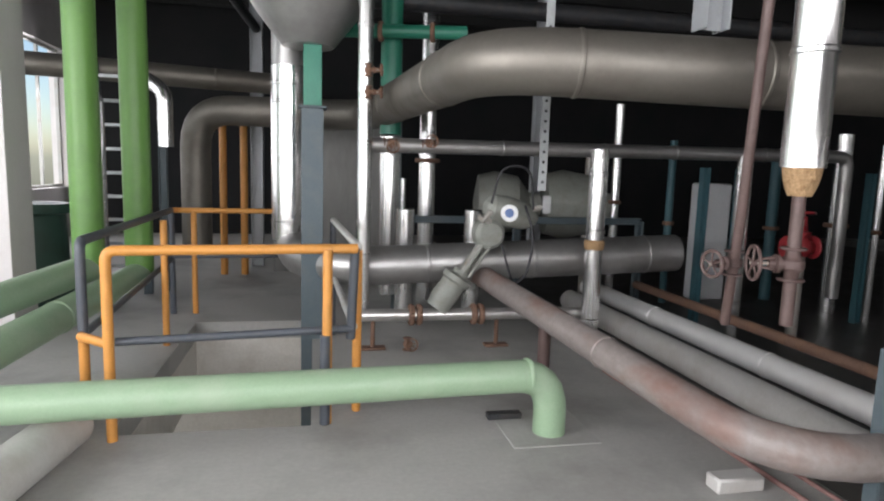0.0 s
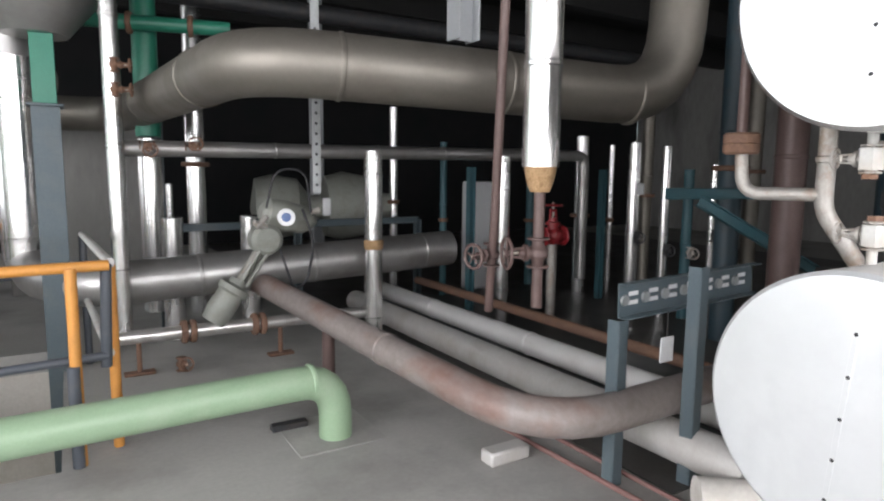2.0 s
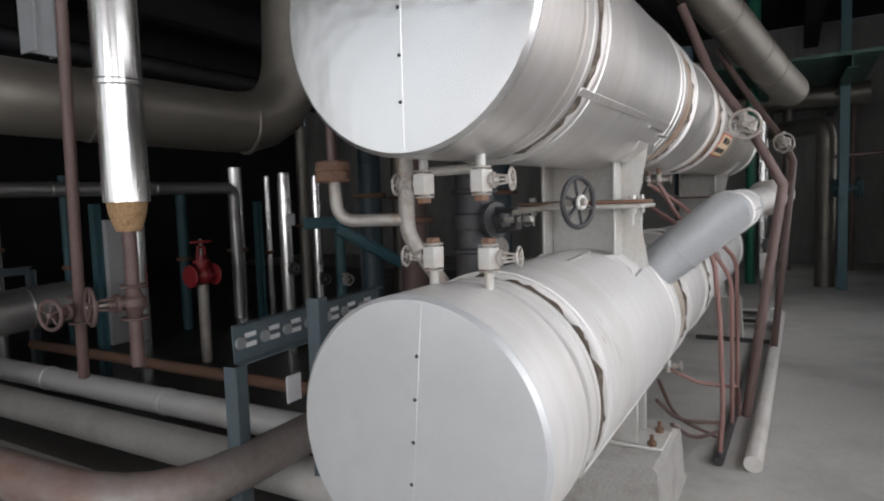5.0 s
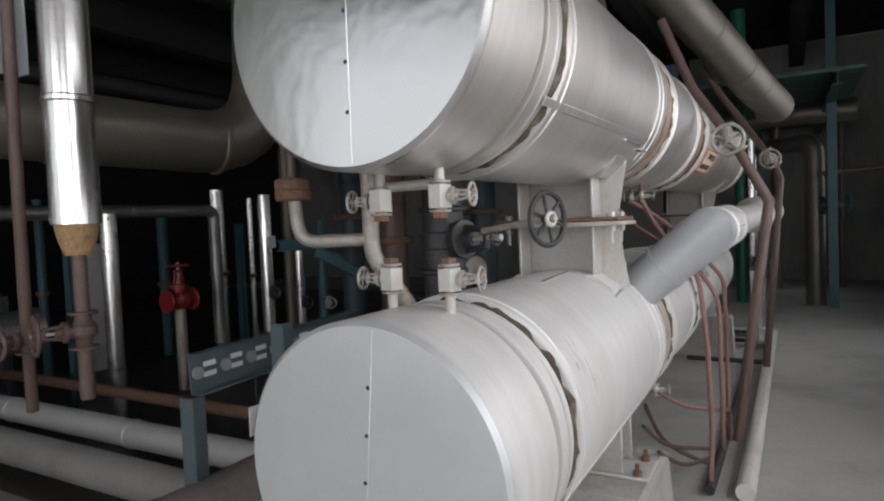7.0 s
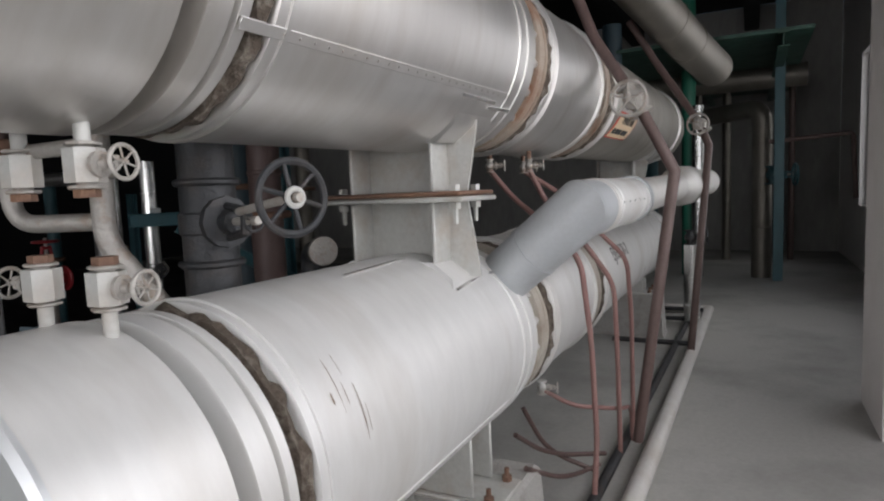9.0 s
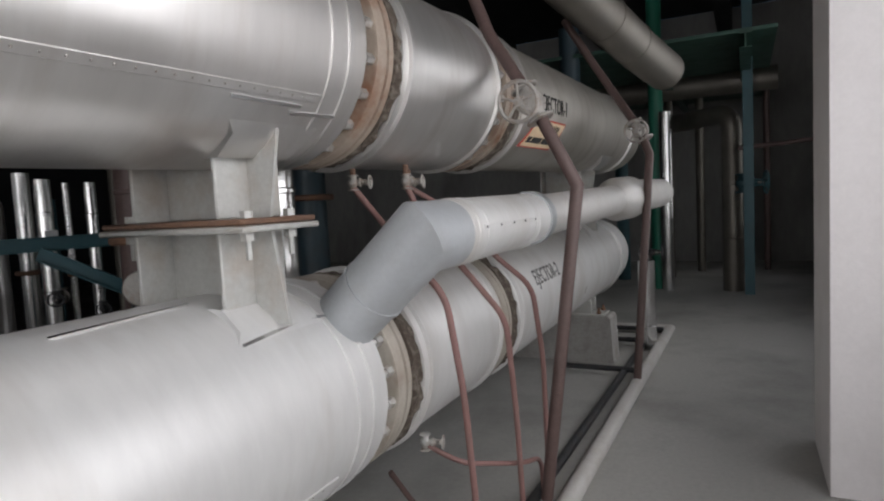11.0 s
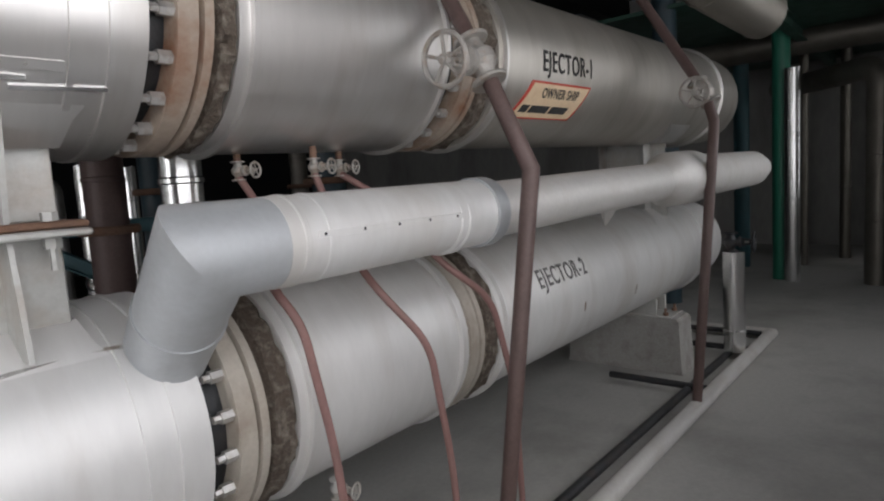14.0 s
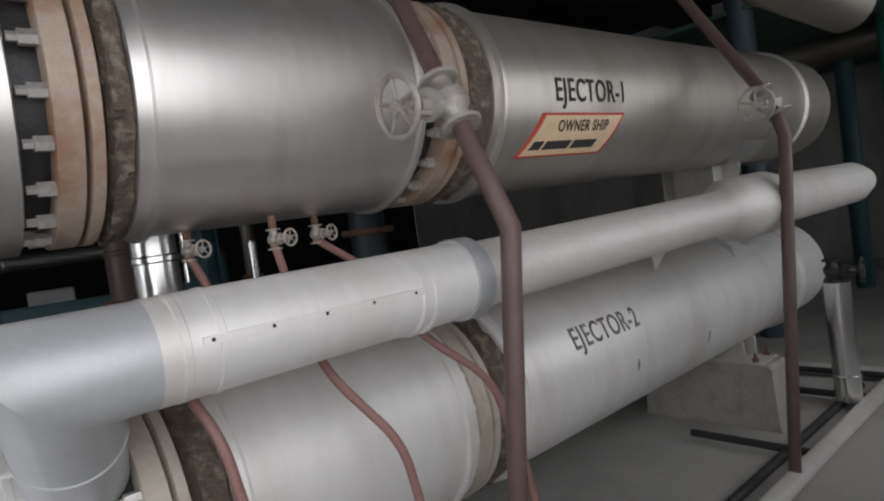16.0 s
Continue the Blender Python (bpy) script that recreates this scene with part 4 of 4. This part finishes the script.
part("motor", made(lathe, p0 + d * 0.88 + V(-0.12, 0.02, 0.08), (1, 0.1, -0.22), [(0, 0.05), (0.05, 0.11), (0.16, 0.125), (0.36, 0.11), (0.44, 0.06), (0.47, 0.02)], 20), OLIVE, ob)
dl = part("dial_rim", made(lathe, V(1.66, 4.66, 1.085), (-0.25, -1, 0.1), [(0, 0.06), (0.02, 0.068), (0.03, 0.066), (0.03, 0.05)], 24), WHITE, ob)
part("dial_face", made(lathe, V(1.652, 4.632, 1.088), (-0.25, -1, 0.1), [(0, 0.036), (0.003, 0.035)], 20), DIAL_BLUE, dl)
for a, b in (((1.5, 4.62, 1.1), (1.42, 4.6, 1.02)), ((1.5, 4.62, 1.02), (1.4, 4.6, 1.06)), ((1.85, 4.66, 1.12), (1.92, 4.64, 1.14))):
    part("cable_gland", made(cyl, a, b, 0.022, 8), IRON, ob)
part("cable", made(tube, [(1.78, 4.64, 1.15), (1.86, 4.60, 0.9), (1.80, 4.60, 0.6), (1.70, 4.62, 0.52), (1.60, 4.64, 0.85)], 0.010, 0.15, 8), RUBBER, ob)
part("cable", made(tube, [(1.50, 4.62, 1.16), (1.56, 4.60, 1.45), (1.80, 4.60, 1.45), (1.84, 4.62, 1.12)], 0.009, 0.12, 8), RUBBER, ob)
pipe_thing("small_line", [(0.50, 4.75, 0.27), (2.36, 4.72, 0.27)], 0.048, ALU, "dull clad small pipe near the floor", 0,
           flanges=[((0.92, 4.745, 0.27), (1, 0, 0), 0.085), ((0.98, 4.745, 0.27), (1, 0, 0), 0.085), ((1.42, 4.735, 0.27), (1, 0, 0), 0.085), ((1.48, 4.735, 0.27), (1, 0, 0), 0.085)])
for x in (0.62, 1.62):
    bm = B()
    cyl(bm, (x, 4.745, 0.02), (x, 4.745, 0.23), 0.018, 10)
    box(bm, (x - 0.10, 4.70, 0), (x + 0.10, 4.79, 0.02))
    solo("pipe_stand", bm, RUST, "rusty T stand under the small line", "stand")
valve("drain_valve", (0.88, 4.66, 0.06), (0, 0, 1), (0.2, -1, 0.2), 0.035, RUST, "rusty drain valve beside the small line", wheel=1.3)
bm = B()
box(bm, (-0.03, -0.004, 0), (0.03, 0.004, 2.2), 0.001)
hs = solo("perforated_hanger", bm, ZINC, "perforated grey steel hanger strip", "hanger", (0, 0, 0))
hs.location = (1.74, 4.2, 1.28)
for k in range(16):
    b2 = B()
    lathe(b2, (0, -0.005, 0.06 + 0.07 * k), (0, -1, 0), [(0, 0.011), (0.001, 0.011)], 8)
    q = new("hole_rim", mesh_of("hole_rim", b2, CAST, V(0, 0, 0)))
    q.parent = hs

# rust red floor pipe with its elbow, and the pipes behind it
pipe_thing("floor_main", [(1.52, 5.05, 0.55), (1.86, 1.90, 0.375), (3.6, 1.96, 0.375)], 0.088, RUST_PIPE, "rust red pipe bending across the floor", 0.45, [(0, 0.62)], n=24)
bm = B()
cyl(bm, (1.66, 3.80, 0), (1.66, 3.80, 0.42), 0.042, 14)
box(bm, (1.56, 3.72, 0), (1.76, 3.88, 0.012))
solo("pipe_stand", bm, OXIDE, "red-brown tube stand under the floor pipe", "stand")
pipe_thing("floor_pipe", [(2.94, 5.9, 0.25), (2.98, 1.6, 0.25)], 0.08, SILVER_PAINT, "bright aluminium clad pipe running low", 0, [(0, 0.3), (0, 0.6)])
pipe_thing("floor_pipe", [(2.67, 5.7, 0.16), (2.69, 1.5, 0.16)], 0.10, SILVER_DUST, "dusty grey clad pipe running low", 0)
pipe_thing("floor_pipe", [(3.38, 5.7, 0.31), (3.38, 1.6, 0.31)], 0.04, RUST, "orange rusted bare pipe running low", 0)
pipe_thing("floor_conduit", [(2.20, 4.0, 0.02), (2.31, 1.50, 0.02)], 0.013, PINK, "faded red tube lying on the floor", 0)
pipe_thing("floor_conduit", [(2.42, 2.7, 0.02), (2.45, 1.40, 0.02)], 0.011, PINK, "faded red tube lying on the floor", 0)
solo("floor_block", made(box, (1.94, 2.36, 0), (2.18, 2.46, 0.07), 0.01), SILVER_DUST, "short grey block under the floor pipe", "block")
solo("sheet_scrap", made(tube, [(2.42, 1.58, 0.09), (2.9, 1.2, 0.09)], 0.09, 0, 20), BEIGE, "tan insulation roll lying under the vessel", "insulation")

# cable tray on posts beside the vessels
ob = thing("cable_tray", (2.25, 1.9, 0), "blue-grey perforated cable tray on angle posts", "cable tray")
for x, y, h in ((2.30, 1.925, 0.78), (2.62, 1.76, 1.02)):
    bm = B()
    angle_bar(bm, (x, y, 0.004), (x, y, h), 0.065, side=(1, 0.1, 0))
    part("post", bm, BLUE, ob)
tm = Matrix.Translation(V(2.325, 1.96, 0.865)) @ Matrix.Rotation(-0.03, 4, "Y")
bm = B()
box(bm, (0, 0, -0.078), (1.0, 0.006, 0.078), 0.001, tm)
box(bm, (0, -0.05, 0.074), (1.0, 0, 0.080), 0.001, tm)
box(bm, (0, -0.05, -0.080), (1.0, 0, -0.074), 0.001, tm)
part("channel", bm, BLUE, ob)
for k in range(7):
    for z in (-0.025, 0.015):
        part("slot", made(box, (0.06 + 0.135 * k, -0.006, z), (0.12 + 0.135 * k, -0.0015, z + 0.02), 0.003, tm), WHITE, ob)
    bm = B()
    lathe(bm, (0.03 + 0.135 * k, -0.004, 0.0), (0, -1, 0), [(0, 0.026), (0.012, 0.024)], 12)
    bmesh.ops.transform(bm, matrix=tm, verts=bm.verts)
    part("clip", bm, ZINC, ob)
solo("tag", made(box, (2.55, 1.90, 0.56), (2.64, 1.906, 0.68), 0.002), WHITE, "blank white tag hanging from the cable tray", "tag")
solo("tag_wire", made(cyl, (2.595, 1.903, 0.68), (2.60, 1.91, 0.80), 0.003, 6), CAST, "thin wire holding the white tag", "wire")

# green pipe near the hatch
pipe_thing("green_pipe", [(-4.0, 2.93, 0.30), (1.43, 3.10, 0.33), (1.43, 3.10, -0.1)], 0.088, GREEN, "pale green pipe turning down into the floor", 0.22, [(0, 0.975)], n=28)
bm = B()
box(bm, (1.18, 2.93, 0.0), (1.66, 3.40, 0.006), 0.001)
solo("floor_plate", bm, CONCRETE, "square floor plate round the green pipe", "plate", kind="structure")
solo("foot_bracket", made(box, (1.14, 3.28, 0.006), (1.34, 3.34, 0.04), 0.004), CAST, "dark steel foot behind the green pipe", "bracket")


# guard rail round the hatch
def rail(name, pts, r, mat, parent):
    return part(name, made(tube, pts, r, 0.05, 12), mat, parent)


gr = thing("guard_rail", (-0.4, 3.4, 0), "amber and dark grey pipe guard rail round hatch", "railing")
RZ = 0.965
rail("top_rail", [(-0.86, 3.30, 0.0), (-0.86, 3.30, RZ), (0.36, 3.42, RZ)], 0.026, ORANGE, gr)
rail("top_rail", [(-1.04, 3.50, 0.5), (-1.04, 3.50, RZ + 0.02), (-1.15, 6.05, RZ)], 0.026, RAIL_GREY, gr)
rail("top_rail", [(-1.15, 6.05, RZ), (0.15, 6.15, RZ)], 0.024, ORANGE, gr)
rail("top_rail", [(0.37, 3.50, RZ), (0.28, 5.2, RZ)], 0.024, STEEL_WHITE, gr)
for x, y, m in ((0.20, 3.38, ORANGE), (0.37, 3.54, ORANGE), (-1.15, 6.05, RAIL_GREY), (-0.98, 5.0, ORANGE), (-0.96, 6.06, ORANGE), (0.28, 5.2, RAIL_GREY)):
    part("post", made(cyl, (x, y, 0), (x, y, RZ), 0.026, 12), m, gr)
part("post", made(cyl, (0.33, 3.47, 0.45), (0.35, 3.47, RZ), 0.026, 12), RAIL_GREY, gr)
part("post", made(cyl, (0.19, 3.37, 0.0), (0.19, 3.37, 0.5), 0.029, 12), RAIL_GREY, gr)
part("post", made(cyl, (-1.04, 3.50, 0.0), (-1.04, 3.50, 0.5), 0.026, 12), ORANGE, gr)
rail("mid_rail", [(-0.84, 3.34, 0.50), (0.34, 3.46, 0.51)], 0.022, RAIL_GREY, gr)
rail("mid_rail", [(-1.04, 3.50, 0.50), (-1.15, 6.05, 0.52)], 0.022, RAIL_GREY, gr)
rail("mid_rail", [(-1.04, 3.46, 0.50), (-0.86, 3.30, 0.50)], 0.024, ORANGE, gr)
rail("mid_rail", [(-1.15, 6.05, 0.54), (0.15, 6.15, 0.54)], 0.022, RAIL_GREY, gr)
rail("mid_rail", [(0.35, 3.5, 0.51), (0.28, 5.2, 0.51)], 0.022, STEEL_WHITE, gr)

gr.location.x += 0.045

# left bay: green risers, ladder, pump
for pts in ([(-1.42, 4.9, 4.6), (-1.42, 4.9, 0.62), (-2.2, 1.6, 0.42)], [(-1.20, 5.35, 4.6), (-1.20, 5.35, 0.50), (-1.75, 1.4, 0.28)]):
    pipe_thing("green_riser", pts[:2], 0.105, GREEN_MID, "leaf green vertical riser pipe", 0, n=24, group="green risers")
    pipe_thing("green_run", pts[1:], 0.10, GREEN, "pale green pipe run along the floor", 0, [(0, 0.3)], n=24, group="green runs")
pipe_thing("grey_run", [(-1.0, 3.3, 0.10), (-1.35, 0.8, 0.10)], 0.11, SILVER_DUST, "dusty grey clad pipe along the floor", 0, n=24)
ob = thing("ladder", (-1.9, 7.2, 0), "pale grey steel ladder against the pipework", "ladder")
for x in (-2.05, -1.70):
    part("stile", made(box, (x - 0.02, 7.2, 0), (x + 0.02, 7.26, 2.4), 0.004), BLUE, ob)
for k in range(9):
    part("rung", made(box, (-2.03, 7.21, 0.25 + 0.25 * k), (-1.72, 7.25, 0.285 + 0.25 * k), 0.004), ZINC, ob)
pipe_thing("bay_header", [(-3.6, 7.0, 2.35), (0.2, 7.9, 2.35)], 0.12, ALU_DIM, "dull clad header pipe in the window bay", 0, [(0, 0.4), (0, 0.7)])
pipe_thing("bay_pipe", [(-1.62, 7.0, 2.30), (-1.30, 6.8, 2.1), (-1.30, 6.8, 1.55)], 0.075, ALU_BRIGHT, "bright clad drop pipe in the window bay", 0.1)
pipe_thing("bay_pipe", [(-2.2, 6.9, 2.05), (-1.95, 6.9, 2.05), (-1.95, 6.9, 0.0)], 0.06, ALU_BRIGHT, "bright clad drop pipe in the window bay", 0.1)
for x in (-0.95, -0.70):
    pipe_thing("amber_post", [(x, 8.2, 0), (x, 8.2, 1.9)], 0.045, ORANGE, "amber painted steel post", 0)
solo("pump_casing", made(lathe, (-2.3, 6.2, 0.0), (0, 0, 1), [(0, 0.30), (0.3, 0.30), (0.32, 0.34), (0.36, 0.34), (0.38, 0.28), (0.9, 0.26), (0.92, 0.32), (1.0, 0.3)], 24), GREEN_DARK, "dark green pump motor casing", "pump")
for x, y in ((-1.55, 7.0), (-1.40, 7.1)):
    bm = B()
    ibeam(bm, (x, y, 0), (x, y, 1.7), 0.08, 0.08)
    solo("steel_post", bm, BLUE, "short blue-grey steel post", "post")
solo("rear_panel", made(box, (-0.35, 8.4, 0.0), (1.1, 8.46, 2.2), 0.01), GREY_WALL, "pale grey partition panel", "panel")

# dark machinery bay behind the header
for x, y, r, h, m in ((3.55, 6.6, 0.05, 2.2, ALU_BRIGHT), (1.35, 6.6, 0.09, 3.0, ALU_BRIGHT), (5.6, 5.6, 0.08, 1.9, ALU_BRIGHT), (5.9, 5.4, 0.035, 1.8, ALU_BRIGHT),
                      (5.4, 6.3, 0.06, 1.7, TEAL), (6.3, 5.2, 0.07, 2.4, ALU_DIM), (4.0, 6.2, 0.04, 1.8, TEAL), (3.3, 6.8, 0.04, 1.7, IRON), (0.95, 6.9, 0.03, 1.2, ALU_BRIGHT), (1.15, 7.0, 0.035, 1.3, ALU_BRIGHT),
                      (7.2, 4.4, 0.09, 3.0, ALU_DIM), (4.4, 2.4, 0.10, 2.6, OXIDE), (5.1, 3.3, 0.10, 3.0, BLUE_DARK), (5.9, 2.4, 0.12, 3.0, BLUE_DARK)):
    pipe_thing("machine_riser", [(x, y, 0), (x, y, h)], r, m, "vertical pipe among dark machinery", 0, [(0, 0.6)], flanges=[((x, y, h * 0.5), (0, 0, 1), r * 1.5)])
for x, y, r, h, m in ((5.0, 4.25, 0.06, 1.75, ALU_BRIGHT), (5.28, 4.1, 0.045, 1.72, ALU_BRIGHT), (5.12, 4.35, 0.03, 1.6, TEAL), (5.5, 4.0, 0.05, 1.5, TEAL), (5.75, 3.9, 0.035, 1.55, ALU_BRIGHT)):
    pipe_thing("instrument_riser", [(x, y, 0), (x, y, h)], r, m, "slim vertical pipe with a valve in the shade", 0, [(0, 0.5), (0, 0.85)], group="instrument risers")
    valve("instrument_valve", (x, y - r, 0.75 + 0.1 * math.sin(9 * x)), (0, 0, 1), (-0.6, -0.8, 0), 0.04, IRON if m is TEAL else CAST, "small dark valve on a slim pipe", wheel=1.3, group="instrument valves")
solo("white_tag", made(box, (4.93, 4.15, 1.25), (5.03, 4.156, 1.36), 0.002), WHITE, "small white tag fixed to a pipe", "tag")
for x, y, s in ((1.95, 6.9, 0.45), (2.75, 6.9, 0.5)):
    solo("machine_casing", made(lathe, (x, y, 1.05), (1, -0.2, 0), [(0, 0.1 * s), (0.1 * s, 0.7 * s), (0.5 * s, 0.8 * s), (1.1 * s, 0.7 * s), (1.4 * s, 0.3 * s), (1.7 * s, 0.28 * s)], 28), OLIVE, "olive-grey machine casing in the shade", "machine")
bm = B()
for a, b in (((0.95, 6.0, 0.92), (3.6, 6.1, 0.92)), ((0.95, 6.0, 0), (0.95, 6.0, 1.9)), ((2.2, 6.05, 0), (2.2, 6.05, 0.92)), ((3.6, 6.1, 0), (3.6, 6.1, 0.92))):
    ibeam(bm, a, b, 0.07, 0.07, 0.008)
solo("equipment_rack", bm, BLUE, "blue-grey steel frame under the machinery", "frame")
for x in (0.98, 1.62):
    solo("insulated_stub", made(cyl, (x, 5.6, 0.0), (x, 5.6, 1.05), 0.085, 20), ALU_BRIGHT, "bright clad pipe cap", "cap")
solo("junction_box", made(box, (4.45, 6.3, 0.0), (4.85, 6.5, 1.35), 0.02), WHITE, "white junction box among machinery", "box")
solo("switch_box", made(box, (2.42, 5.9, 1.0), (2.50, 5.94, 1.18), 0.01), WHITE, "small white switch box", "box")
v = valve("control_valve", (4.41, 4.75, 0.82), (1, 0, 0), (0, 0, 1), 0.10, RED, "red painted control valve with hand wheel on top", wheel=0.9)
part("base_pipe", made(cyl, (4.41, 4.75, 0), (4.41, 4.75, 0.74), 0.05, 14), IRON, v)
for x in (3.68, 4.05, 5.5):
    bm = B()
    ibeam(bm, (x, 5.15, 0), (x, 5.15, 1.5), 0.07, 0.07, 0.008)
    solo("steel_post", bm, TEAL, "slim teal steel post", "post")
bf = thing("braced_frame", (3.9, 2.7, 0), "dark teal braced steel frame behind the vessels", "frame")
for nm, p, q, w in (("brace", (4.15, 2.9, 1.25), (4.9, 2.45, 0.75), 0.08), ("beam", (3.9, 3.0, 1.30), (4.95, 2.75, 1.30), 0.08), ("post", (4.95, 2.75, 0.0), (4.95, 2.75, 3.0), 0.10)):
    bm = B()
    ibeam(bm, p, q, w, w, 0.009)
    part(nm, bm, TEAL, bf)
for x, y in ((2.55, 3.6), (-0.6, 8.9), (6.3, 3.6), (3.4, 8.8)):
    bm = B()
    ibeam(bm, (x, y, 2.3 if y < 5 else 0), (x, y, TOP - 0.45), 0.16, 0.16)
    solo("steel_hanger_column", bm, GREY_SHEET, "grey steel column in the upper dark", "column")
pipe_thing("high_pipe", [(-3.5, 6.3, 3.0), (8.0, 6.0, 3.0)], 0.09, CAST, "dark high level pipe", 0)
pipe_thing("high_pipe", [(-1.0, 3.9, 3.3), (-0.6, 9.0, 3.2)], 0.06, CAST, "dark high level pipe", 0)
# Pale green deck; the dim light up there is put into a darker green.
dk = thing("walkway_deck", (9.5, -0.9, 2.87), "green steel deck overhead at the far end, darkened for dim light", "platform")
for y in (-0.6, 0.4):
    bm = B()
    ibeam(bm, (9.5, y, 2.95), (14.9, y, 2.95), 0.12, 0.16)
    part("beam", bm, GREEN_DARK, dk)
part("deck_plate", made(box, (9.5, -0.9, 3.03), (14.9, 3.2, 3.07), 0), GREEN_DARK, dk)
